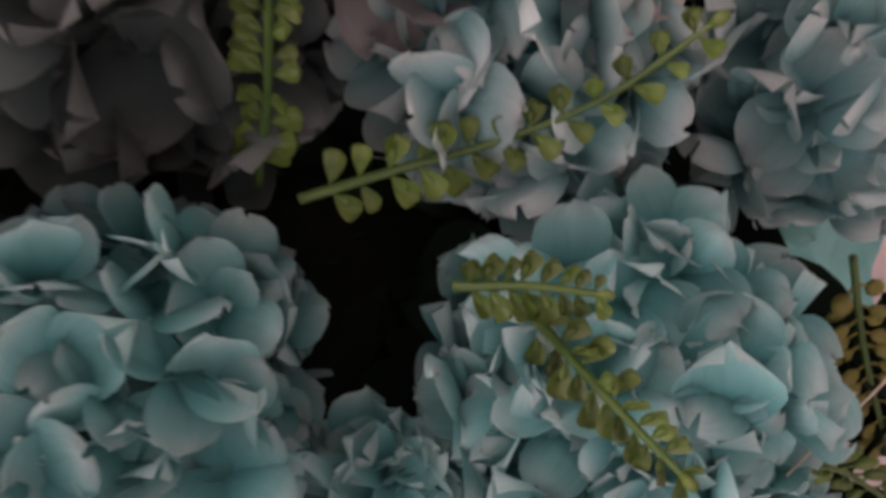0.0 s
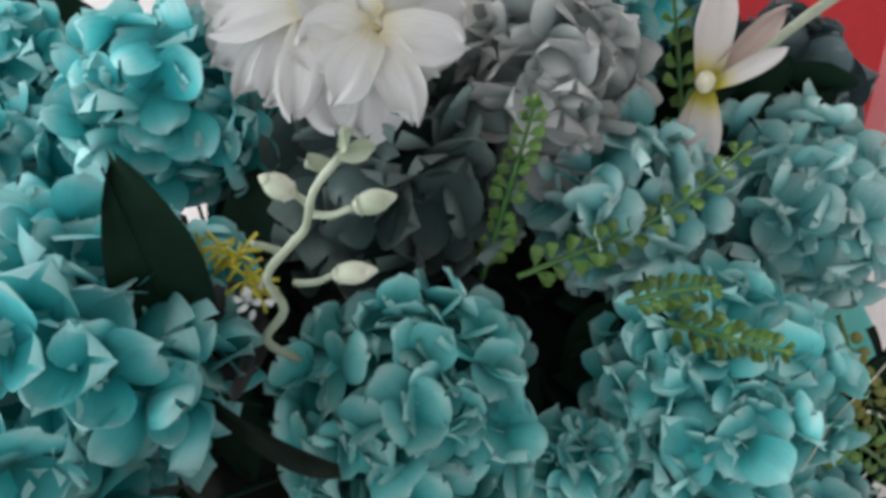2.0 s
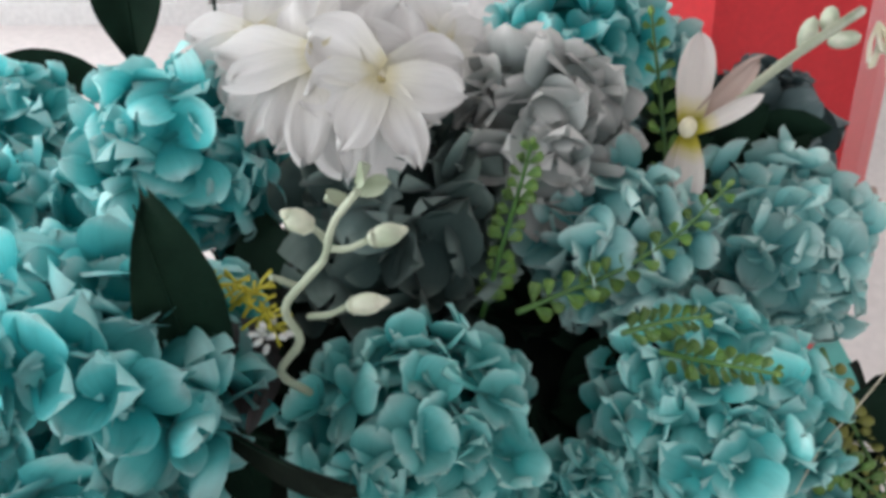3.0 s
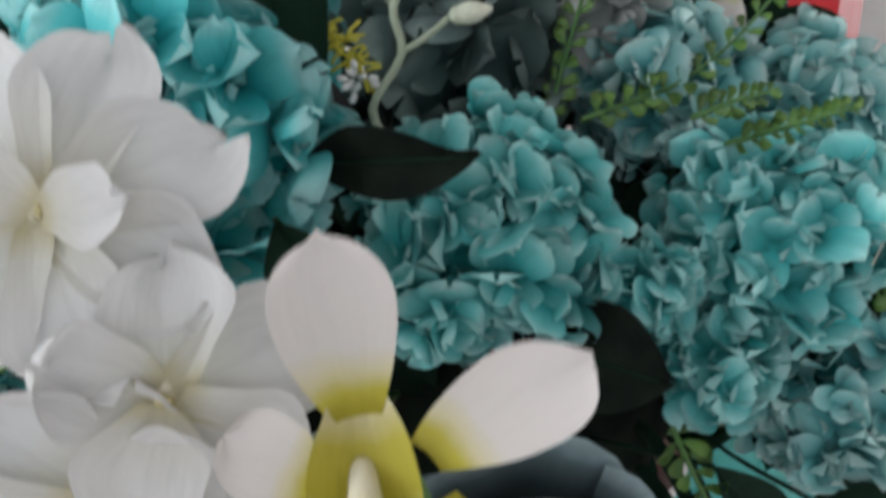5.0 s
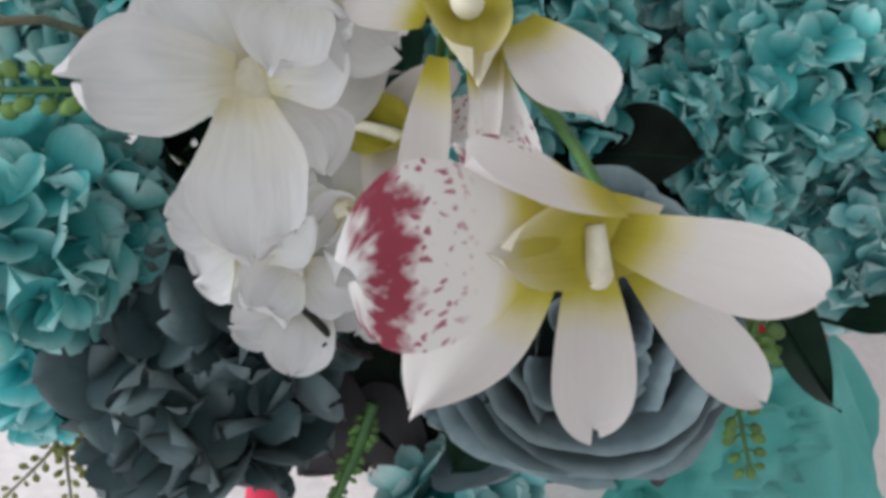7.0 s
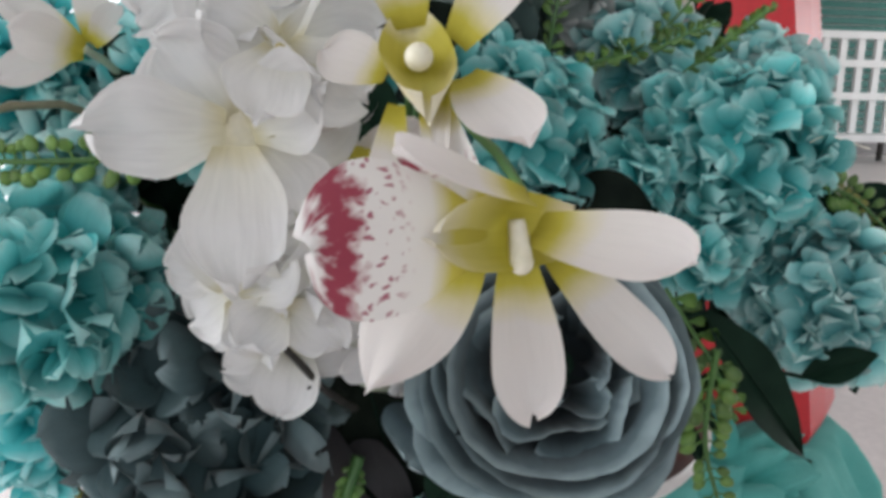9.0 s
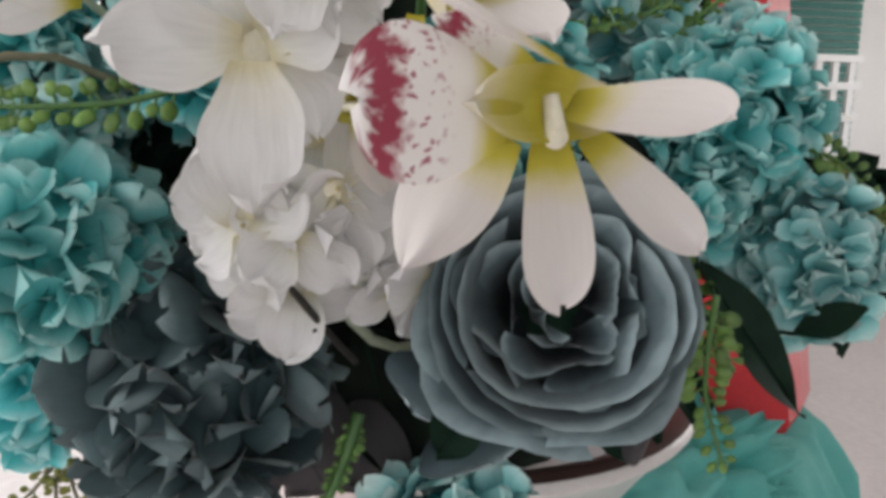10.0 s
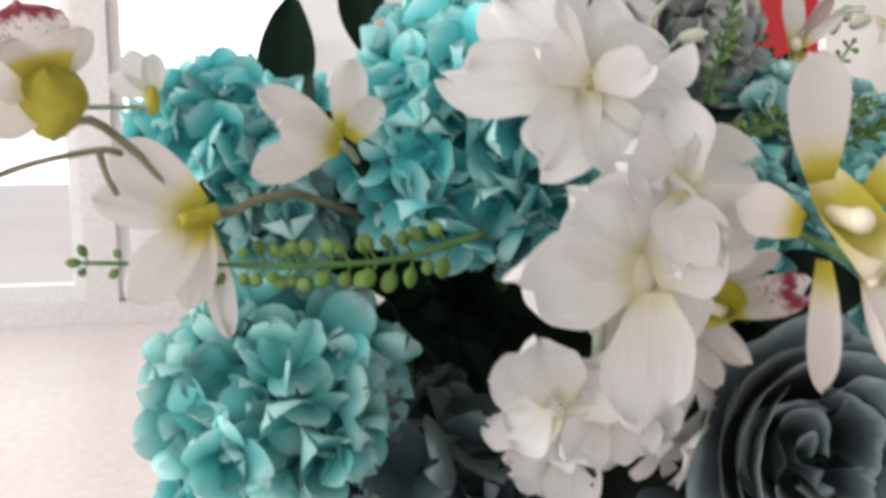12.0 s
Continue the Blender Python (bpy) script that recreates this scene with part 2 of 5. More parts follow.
def add_petal(bm, m, length, width, cup=0.25, curl=0.2, ruffle=0.04, wide=0.6, base=0.25, point=0.5, rnd=random, nu=5, nv=7, fold=0.0, wave=3.1, rag=0.0):
    """A petal into bm: base at the pose m's origin, its length along y, its face to z. wide: where it is broadest; point: 0.5 round, 1 pointed."""
    uv = bm.loops.layers.uv.verify()
    ph, ph2, ph3, side = rnd.uniform(0, 6.3), rnd.uniform(0, 6.3), rnd.uniform(0, 6.3), rnd.uniform(-1, 1)
    low = max(2, nv // 2)
    steps = [wide * j / low for j in range(low)] + [wide + (1 - wide) * math.sin(math.pi / 2 * j / (nv - low)) for j in range(nv - low + 1)]
    grid = []
    for v in steps:
        if v < wide:
            w = base + (1 - base) * math.sin(math.pi / 2 * v / wide)
        else:
            w = max(1 - ((v - wide) / (1 - wide)) ** 2, 0.0) ** point
        w = 0.5 * width * max(w, 0.06 if point > 0.7 else 0.11)
        row = []
        for i in range(nu + 1):
            u = 2 * i / nu - 1
            z = cup * width * (u * u - 0.3) * (0.4 + 0.6 * v) + curl * length * v * v + fold * width * abs(u)
            z += ruffle * length * (math.sin(wave * u + ph + 2 * v) + 0.6 * math.sin(2.1 * wave * u + ph2)) * v ** 1.5
            tip = 1 + rag * v ** 3 * (math.sin(1.6 * u + ph3) + 0.8 * math.sin(5.5 * u + ph2))
            out = 1 + rag * math.sin(9 * v + ph3 + 2 * u)
            row.append((bm.verts.new(m @ Vector((u * w * out + rag * side * length * v * v, length * v * tip, z + rag * side * length * u * v))), 0.5 + u / 2, v))
        grid.append(row)
    for low_row, high_row in zip(grid, grid[1:]):
        for i in range(nu):
            quad = (low_row[i], low_row[i + 1], high_row[i + 1], high_row[i])
            f = bm.faces.new([q[0] for q in quad])
            for loop, q in zip(f.loops, quad):
                loop[uv].uv = (q[1], q[2])


def smooth_line(points, n):
    """A Catmull-Rom line of n+1 points through the given ones."""
    p = [Vector(q) for q in points]
    p = [2 * p[0] - p[1]] + p + [2 * p[-1] - p[-2]]
    out = []
    for k in range(n + 1):
        s = k / n * (len(p) - 3)
        i = min(int(s), len(p) - 4)
        t = s - i
        a, b, c, d = p[i : i + 4]
        out.append(0.5 * (2 * b + (c - a) * t + (2 * a - 5 * b + 4 * c - d) * t * t + (3 * b - a - 3 * c + d) * t ** 3))
    return out


def add_tube(bm, line, r0, r1, seg=8, rough=0.0, rnd=random):
    rings = []
    for k, p in enumerate(line):
        d = (line[min(k + 1, len(line) - 1)] - line[max(k - 1, 0)]).normalized()
        a = d.orthogonal().normalized() if k == 0 else (a - a.dot(d) * d).normalized()
        b = d.cross(a)
        r = (r0 + (r1 - r0) * k / (len(line) - 1)) * (1 + rough * rnd.uniform(-1, 1))
        rings.append([bm.verts.new(p + r * (math.cos(x) * a + math.sin(x) * b)) for x in (6.2832 * i / seg for i in range(seg))])
    for u, v in zip(rings, rings[1:]):
        for i in range(seg):
            bm.faces.new((u[i], u[(i + 1) % seg], v[(i + 1) % seg], v[i]))
    bm.faces.new(rings[0][::-1])
    bm.faces.new(rings[-1])


def add_blob(bm, m, rx, ry, rz, u=10, v=7):
    made = bmesh.ops.create_uvsphere(bm, u_segments=u, v_segments=v, radius=1.0)
    bmesh.ops.transform(bm, matrix=m @ Matrix.Diagonal((rx, ry, rz, 1)), verts=made["verts"])


def add_box(bm, lo, hi, bevel=0.0):
    made = bmesh.ops.create_cube(bm, size=1.0)
    c = [(a + b) / 2 for a, b in zip(lo, hi)]
    bmesh.ops.transform(bm, matrix=Matrix.Translation(c) @ Matrix.Diagonal((*[b - a for a, b in zip(lo, hi)], 1)), verts=made["verts"])
    if bevel:
        edges = list({e for w in made["verts"] for e in w.link_edges})
        bmesh.ops.bevel(bm, geom=edges, offset=bevel, segments=2, profile=0.5, affect="EDGES")


def add_lathe(bm, rings, seg=48, centre=(0, 0, 0), wave=0.0, folds=0):
    rows = []
    for r, z in rings:
        rows.append([bm.verts.new((centre[0] + r * (1 + wave * math.sin(folds * a)) * math.cos(a), centre[1] + r * (1 + wave * math.sin(folds * a)) * math.sin(a), centre[2] + z)) for a in (6.2832 * i / seg for i in range(seg))])
    for u, v in zip(rows, rows[1:]):
        for i in range(seg):
            bm.faces.new((u[i], u[(i + 1) % seg], v[(i + 1) % seg], v[i]))
    return rows


# ---- the hall ----
def wall_with_openings(name, lo, hi, holes, axis):
    """A thick wall in a plane of constant x or y, with rectangular openings (a0, a1, z0, z1) along its length."""
    bm = bmesh.new()
    o = 1 - axis
    cuts = sorted({lo[o], hi[o], *[h[0] for h in holes], *[h[1] for h in holes]})
    for a, b in zip(cuts, cuts[1:]):
        mid = (a + b) / 2
        spans = sorted((h[2], h[3]) for h in holes if h[0] < mid < h[1])
        z = lo[2]
        for z0, z1 in spans + [(hi[2], hi[2])]:
            if z0 - z > 1e-4:
                p, q = [0, 0, z], [0, 0, z0]
                p[axis], q[axis], p[o], q[o] = lo[axis], hi[axis], a, b
                add_box(bm, p, q)
            z = z1
    ob = new(name, mesh_of(name, bm, PLASTER, False))
    return tagged(ob, "plain white plastered wall of the hall", "wall", kind="structure")


FAR, LEFT, RIGHT, NEAR, TOP = 13.0, -4.0, 14.0, -6.0, 3.8
bm = bmesh.new()
add_box(bm, (LEFT - 0.2, NEAR - 0.2, -0.2), (RIGHT + 0.2, FAR + 0.2, 0))
tagged(new("floor", mesh_of("floor", bm, FLOOR, False)), "pale pinkish floor of the hall", "floor", kind="structure")
bm = bmesh.new()
add_box(bm, (LEFT - 0.2, NEAR - 0.2, TOP), (RIGHT + 0.2, FAR + 0.2, TOP + 0.2))
tagged(new("ceiling", mesh_of("ceiling", bm, PLASTER, False)), "plain white ceiling of the hall", "ceiling", kind="structure")
GLASS_Y = 3.6
wall_with_openings("wall_north", (0.75, FAR, 0), (RIGHT, FAR + 0.2, TOP), [], 1)
wall_with_openings("wall_return", (0.60, GLASS_Y, 0), (0.75, FAR + 0.2, TOP), [], 0)
wall_with_openings("wall_glazed", (LEFT, GLASS_Y, 0), (0.60, GLASS_Y + 0.15, TOP), [(-3.8, -0.86, 0.10, 3.3), (-0.72, 0.46, 0.10, 3.3)], 1)
# west windows are assumed; east and south openings only house the added fill
wall_with_openings("wall_west", (LEFT - 0.2, NEAR, 0), (LEFT, GLASS_Y + 0.15, TOP), [(-3.0, 0.2, 0.8, 3.4), (0.5, 3.3, 0.8, 3.4)], 0)
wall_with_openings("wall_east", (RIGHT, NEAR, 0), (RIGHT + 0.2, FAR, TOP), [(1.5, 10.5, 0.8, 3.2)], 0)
wall_with_openings("wall_south", (LEFT, NEAR - 0.2, 0), (RIGHT, NEAR, TOP), [(-3.5, 3.0, 0.9, 3.4)], 1)


def glazing(name, x0, x1):
    """A white-framed glass panel in the glazed wall."""
    t = tagged(new(name), "tall white-framed glass panel, bright with daylight", "window", kind="structure")
    for n, lo, hi in (("window_frame", (x0, 3.64, 0.10), (x0 + 0.05, 3.70, 3.3)), ("window_frame", (x1 - 0.05, 3.64, 0.10), (x1, 3.70, 3.3)), ("window_frame", (x0 + 0.05, 3.64, 0.10), (x1 - 0.05, 3.70, 0.18)), ("window_frame", (x0 + 0.05, 3.64, 3.22), (x1 - 0.05, 3.70, 3.3))):
        bm = bmesh.new()
        add_box(bm, lo, hi, 0.004)
        part(n, bm, WHITE_PAINT, t, smooth=False)
    bm = bmesh.new()
    add_box(bm, (x0 + 0.05, 3.665, 0.18), (x1 - 0.05, 3.673, 3.22))
    pane = part("pane", bm, GLASS, t, smooth=False)
    pane.visible_shadow = False


glazing("window_1", -3.8, -0.86)
glazing("window_2", -0.72, 0.46)
bm = bmesh.new()
add_box(bm, (-9.0, 7.5, -0.3), (0.5, 7.6, 5.0))
tagged(new("backdrop", mesh_of("backdrop", bm, GLOW, False)), "bright overcast daylight outside the glass", "backdrop", kind="structure")

# the far wall: a green roller shutter of many slats, and a white slatted bench before it
shutter = thing("roller_shutter", "dark green slatted roller shutter, closed, in the far wall", "shutter")
bm = bmesh.new()
add_box(bm, (0.0, 0.0, 0.0), (6.2, 0.05, 0.112), 0.012)
slat = mesh_of("slat", bm, SHUTTER, False)
for k in range(24):
    linked("slat", slat, shutter, pose(3.6, 12.93, 0.36 + 0.13 * k, -14))
# band in shadow grey, painted shade along the foot of the wall
bm = bmesh.new()
add_box(bm, (3.5, 12.86, 0.0), (9.9, 12.97, 0.32), 0.01)
part("bottom_rail", bm, SHADOW_GREY, shutter, "grey band for the shadow at the shutter's foot")
bench = thing("slatted_bench", "white painted bench with a tall slatted back", "bench")
for k in range(9):
    bm = bmesh.new()
    add_box(bm, (6.45 + 0.30 * k, 11.86, 0.42), (6.57 + 0.30 * k, 11.94, 1.9), 0.01)
    part("upright", bm, WHITE_PAINT, bench, smooth=False)
for z in (0.95, 1.45, 1.88):
    bm = bmesh.new()
    add_box(bm, (6.4, 11.80, z), (9.05, 11.86, z + 0.12), 0.01)
    part("rail", bm, WHITE_PAINT, bench, smooth=False)
bm = bmesh.new()
add_box(bm, (6.35, 11.35, 0.33), (9.1, 11.95, 0.44), 0.015)
part("seat", bm, WHITE_PAINT, bench, smooth=False)
for x in (6.6, 7.7, 8.8):
    for y in (11.42, 11.82):
        bm = bmesh.new()
        add_box(bm, (x, y, 0.0), (x + 0.07, y + 0.07, 0.33), 0.005)
        part("leg", bm, DARK_TWIG, bench, smooth=False)
plant = thing("potted_shrub", "dry pinkish shrub in a brown pot before the shutter", "plant")
bm = bmesh.new()
add_lathe(bm, [(0.0, 0.0), (0.14, 0.0), (0.20, 0.45), (0.22, 0.46), (0.21, 0.48), (0.18, 0.44), (0.0, 0.42)], 20, (6.05, 11.6, 0))
part("pot", bm, TWIG, plant)
rp = random.Random(5)
bm = bmesh.new()
for k in range(160):
    d = Vector((rp.gauss(0, 1), rp.gauss(0, 1), rp.gauss(0.3, 0.8))).normalized() * rp.uniform(0.1, 0.26)
    add_petal(bm, Matrix.Translation(Vector((6.05, 11.6, 0.72)) + d) @ d.to_track_quat("Z", "Y").to_matrix().to_4x4(), 0.09, 0.06, rnd=rp, nu=2, nv=4)
tagged(part("crown", bm, PINKISH, plant, "pinkish dry blossoms"), kind="stuff")


def vase():
    t = thing("vase", "white glazed trumpet vase with a broad brown-topped rim", "vase")
    c = (-0.06, 0.36, 0.0)
    bm = bmesh.new()
    add_lathe(bm, [(0.0, 0.002), (0.15, 0.002), (0.155, 0.02), (0.13, 0.05), (0.09, 0.12), (0.085, 0.3), (0.095, 0.55), (0.12, 0.74), (0.165, 0.86), (0.205, 0.915), (0.222, 0.928), (0.226, 0.934), (0.222, 0.940)], 64, c)
    part("body", bm, VASE, t)
    bm = bmesh.new()
    add_lathe(bm, [(0.2218, 0.9402), (0.214, 0.944), (0.200, 0.941), (0.192, 0.93)], 64, c)
    part("rim", bm, RIM, t, "dark brown top of the rim")
    bm = bmesh.new()
    add_lathe(bm, [(0.192, 0.93), (0.17, 0.90), (0.12, 0.835), (0.085, 0.72), (0.0, 0.71)], 64, c)
    part("inside", bm, VASE_IN, t, "inside of the vase, greyed for shade")
    return t


def hydrangea(name, label, centre, r, mats, n, petal, seed, squash=(1, 1, 1), stem_to=(-0.06, 0.33, 0.93), lift=34, group="hydrangea heads"):
    """A mop head: a core, four-petalled florets all round it, and the stem that goes down into the vase.
    Florets on the open side of the bouquet are made of single petals; those turned inwards are one joined part."""
    rnd = random.Random(seed)
    t = thing(name, label, "flower", group)
    core_mat, petal_mat = mats
    bm = bmesh.new()
    add_blob(bm, Matrix.Translation(centre), r * 0.70 * squash[0], r * 0.70 * squash[1], r * 0.70 * squash[2], 16, 12)
    part("core", bm, core_mat, t)
    kinds, shapes = [], []
    for k in range(12):
        w = rnd.uniform(0.95, 1.25)
        shape = dict(cup=rnd.uniform(-0.25, 0.40), curl=rnd.uniform(-0.55, 0.35), ruffle=rnd.uniform(0.03, 0.09), wide=rnd.uniform(0.54, 0.66), base=0.34, rag=rnd.uniform(0.015, 0.05), fold=rnd.uniform(-0.03, 0.05), wave=rnd.uniform(2.2, 3.8), point=rnd.uniform(0.40, 0.56))
        bm = bmesh.new()
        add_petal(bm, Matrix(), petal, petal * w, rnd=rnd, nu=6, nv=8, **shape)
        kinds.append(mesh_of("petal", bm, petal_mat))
        shapes.append((w, shape))
    inner = bmesh.new()
    inner.loops.layers.uv.verify()
    outward = Vector((-0.12 - 0.4 * centre[0], -0.72, 0.62)).normalized()
    for i in range(n):
        z = 1 - 2 * (i + 0.5) / n
        a = 2.39996 * i + rnd.uniform(-0.3, 0.3)
        s = math.sqrt(1 - z * z)
        d = Vector((s * math.cos(a), s * math.sin(a), z))
        wob = (d + Vector([rnd.uniform(-0.62, 0.62) for _ in range(3)])).normalized()
        p = Vector(centre) + Vector([d[k] * r * squash[k] for k in range(3)]) * rnd.uniform(0.70, 0.98)
        m = Matrix.Translation(p) @ wob.to_track_quat("Z", "Y").to_matrix().to_4x4() @ Matrix.Rotation(rnd.uniform(0, 6.28), 4, "Z")
        open_up = rnd.uniform(0.0, 2.3)
        for q in range(4):
            turn = Matrix.Rotation(radians(90 * q + rnd.uniform(-34, 34)), 4, "Z") @ Matrix.Rotation(radians(open_up * rnd.uniform(0.2, 1.0) * lift), 4, "X")
            pick, m2 = rnd.randrange(12), m @ turn @ Matrix.Scale(rnd.uniform(0.75, 1.25), 4)
            if d.dot(outward) > -0.12:
                linked("petal", kinds[pick], t, m2)
            else:
                w, shape = shapes[pick]
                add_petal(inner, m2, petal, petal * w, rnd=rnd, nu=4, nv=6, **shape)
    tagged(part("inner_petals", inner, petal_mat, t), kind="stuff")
    if stem_to:
        bm = bmesh.new()
        c = Vector(centre)
        e = Vector(stem_to)
        add_tube(bm, smooth_line([c, c.lerp(e, 0.5) - Vector((0, 0, 0.03)), e, e - Vector((0, 0, 0.15))], 10), 0.004, 0.003)
        part("stem", bm, FERN, t)
    return t


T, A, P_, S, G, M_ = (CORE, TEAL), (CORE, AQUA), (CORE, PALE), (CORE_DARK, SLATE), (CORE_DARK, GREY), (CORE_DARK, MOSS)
HEADS = [
    ("hydrangea", "full teal hydrangea head of ruffled fabric petals", (-0.094, 0.104, 1.204), 0.060, T, 130, 0.0180),
    ("hydrangea", "pale teal hydrangea head with curled petals", (0.059, 0.115, 1.194), 0.060, T, 130, 0.0185),
    ("hydrangea", "small teal hydrangea head over a dark leaf", (0.110, 0.090, 1.107), 0.051, P_, 96, 0.0165),
    ("hydrangea", "tiny curled teal hydrangea head beneath the full one", (-0.016, 0.084, 1.184), 0.017, T, 22, 0.0160),
    ("hydrangea", "small curled teal hydrangea head beside the rose", (0.024, 0.080, 1.143), 0.025, T, 40, 0.0165),
    ("hydrangea", "pale teal hydrangea head behind the fern sprays", (0.026, 0.200, 1.246), 0.047, P_, 70, 0.0200),
    ("hydrangea", "pale teal hydrangea head at the bouquet's edge", (0.134, 0.226, 1.222), 0.055, P_, 80, 0.0215),
    ("hydrangea", "large bright aqua hydrangea head", (-0.234, 0.103, 1.248), 0.071, A, 150, 0.0225),
    ("hydrangea", "bright aqua hydrangea head beneath white petals", (-0.206, 0.248, 1.280), 0.053, A, 84, 0.0215),
    ("hydrangea", "aqua hydrangea head at the outer edge", (-0.309, 0.250, 1.218), 0.046, A, 64, 0.0210),
    ("hydrangea", "pale teal hydrangea head under the beaded fern", (-0.335, 0.145, 1.195), 0.038, P_, 46, 0.0210),
    ("hydrangea", "aqua hydrangea head beyond the outer orchids", (-0.366, 0.150, 1.236), 0.042, A, 50, 0.0210),
    ("hydrangea", "aqua hydrangea head behind the dark leaves", (-0.358, 0.408, 1.200), 0.052, A, 60, 0.0220),
    ("hydrangea", "teal hydrangea head at the back of the bouquet", (0.02, 0.340, 1.290), 0.056, A, 56, 0.0230),
    ("hydrangea", "teal hydrangea head beneath the beaded fern", (-0.338, 0.074, 1.122), 0.061, T, 92, 0.0225, (1, 1, 0.8)),
    ("hydrangea", "lighter aqua hydrangea head hanging low", (-0.357, 0.100, 1.046), 0.042, A, 64, 0.0180),
    ("hydrangea", "pale blue hydrangea head over the vase rim", (-0.126, 0.040, 0.958), 0.046, P_, 46, 0.0220),
    ("hydrangea", "greenish grey hydrangea head with broad petals", (-0.090, 0.216, 1.254), 0.055, M_, 46, 0.0310),
    ("hydrangea", "light grey hydrangea head with broad petals", (-0.018, 0.232, 1.302), 0.042, G, 46, 0.0245),
    ("hydrangea", "small grey hydrangea head at the back", (0.186, 0.378, 1.215), 0.044, S, 40, 0.0297),
    ("hydrangea", "dark slate hydrangea head drooping over the rim", (-0.262, 0.072, 1.048), 0.061, S, 56, 0.0330),
    ("hydrangea", "teal hydrangea head behind the cream lily", (0.075, 0.375, 1.265), 0.048, P_, 50, 0.0230),
]
for k, (nm, label, c, r, mats, n, pet, *squash) in enumerate(HEADS):
    hydrangea(nm, label, c, 0.92 * r, mats, n, pet, 100 + k, *squash)
vase()


def red_pot():
    t = thing("red_pot", "tall fluted red pot standing on a mint cloth", "pot")
    bm = bmesh.new()
    rows = []
    for z, h in ((0.785, 0.0), (0.785, 0.160), (0.80, 0.166), (1.10, 0.158), (1.42, 0.148), (1.50, 0.144), (1.51, 0.138), (1.50, 0.130), (1.0, 0.135)):
        rows.append([bm.verts.new((0.362 - 0.13 * (z - 0.785) + h * (1 + 0.09 * (k % 2)) * math.cos(a), 0.70 + h * (1 + 0.09 * (k % 2)) * math.sin(a), z)) for k, a in enumerate(6.2832 * (i + 0.3) / 14 for i in range(14))])
    for u, v in zip(rows, rows[1:]):
        for i in range(14):
            bm.faces.new((u[i], u[(i + 1) % 14], v[(i + 1) % 14], v[i]))
    part("body", bm, RED, t, smooth=False)
    bm = bmesh.new()
    add_lathe(bm, [(0.150, 1.470), (0.166, 1.475), (0.170, 1.50), (0.166, 1.525), (0.150, 1.528)], 40, (0.270, 0.70, 0))
    part("rim", bm, RED, t)
    return t


def draped_stand():
    t = thing("draped_stand", "round stand draped in creased mint green cloth", "stand")
    bm = bmesh.new()
    seg = 160
    rows = []

    def hang(r, z, w, a):
        f = w * (math.sin(8 * a + 5 * z) + 0.6 * math.sin(15 * a - 9 * z + 1) + 0.35 * math.sin(29 * a + 17 * z))
        return bm.verts.new((0.325 + r * (1 + f) * math.cos(a), 0.68 + r * (1 + f) * math.sin(a), z + 0.25 * f * w))

    for r, z, w in ((0.0, 0.782, 0), (0.12, 0.782, 0), (0.195, 0.780, 0.01), (0.21, 0.765, 0.03), (0.225, 0.73, 0.06), (0.24, 0.69, 0.09), (0.255, 0.64, 0.11), (0.27, 0.58, 0.12), (0.285, 0.48, 0.13), (0.30, 0.3, 0.13), (0.32, 0.01, 0.13)):
        rows.append([hang(r, z, w, 6.2832 * i / seg) for i in range(seg)])
    for u, v in zip(rows, rows[1:]):
        for i in range(seg):
            bm.faces.new((u[i], u[(i + 1) % seg], v[(i + 1) % seg], v[i]))
    part("cloth", bm, MINT, t)
    bm = bmesh.new()
    add_lathe(bm, [(0.0, 0.74), (0.18, 0.74), (0.18, 0.772), (0.0, 0.772)], 32, (0.325, 0.68, 0))
    part("top", bm, WHITE_PAINT, t)
    bm = bmesh.new()
    add_lathe(bm, [(0.0, 0.0), (0.16, 0.0), (0.15, 0.03), (0.04, 0.06), (0.04, 0.74)], 32, (0.325, 0.68, 0))
    part("post", bm, WHITE_PAINT, t)


def cloth_bundle():
    """A loosely heaped cloth before the red pot, pushed into creases."""
    t = thing("cloth_bundle", "loosely heaped creased mint green cloth", "cloth")
    bm = bmesh.new()
    bmesh.ops.create_icosphere(bm, subdivisions=5, radius=1.0)
    for v in bm.verts:
        d = v.co.copy()
        q = Vector((d.x * 2.2, d.y * 2.2, d.z * 1.2))
        q2 = Vector((d.x * 1.2 + d.z * 2.4, d.y * 2.0, d.z * 3.4 - d.x * 2.2))
        n = 0.35 * abs(noise.noise(q)) + 0.42 * (1 - 2.2 * abs(noise.noise(q2 * 1.4 + Vector((3, 1, 7))))) + 0.16 * (1 - 2 * abs(noise.noise(q2 * 3.1))) + 0.05 * noise.noise(q * 6)
        v.co = Vector((0.205 + d.x * 0.15 * (0.8 + n), 0.49 + d.y * 0.09 * (0.8 + n), 0.750 + max(d.z, -0.3) * 0.085 * (0.75 + 1.2 * n) - 0.35 * max(0, -d.y) * 0.12 * (1 - d.z)))
    part("cloth", bm, MINT, t)


red_pot()
draped_stand()
cloth_bundle()


# ---- flowers with single petals ----
OCHRE = plain("ochre_eye", (0.40, 0.33, 0.14), (0.58, 0.50, 0.26), 200, 0.7, fine=500)
RAG = {"rag": 0.035}


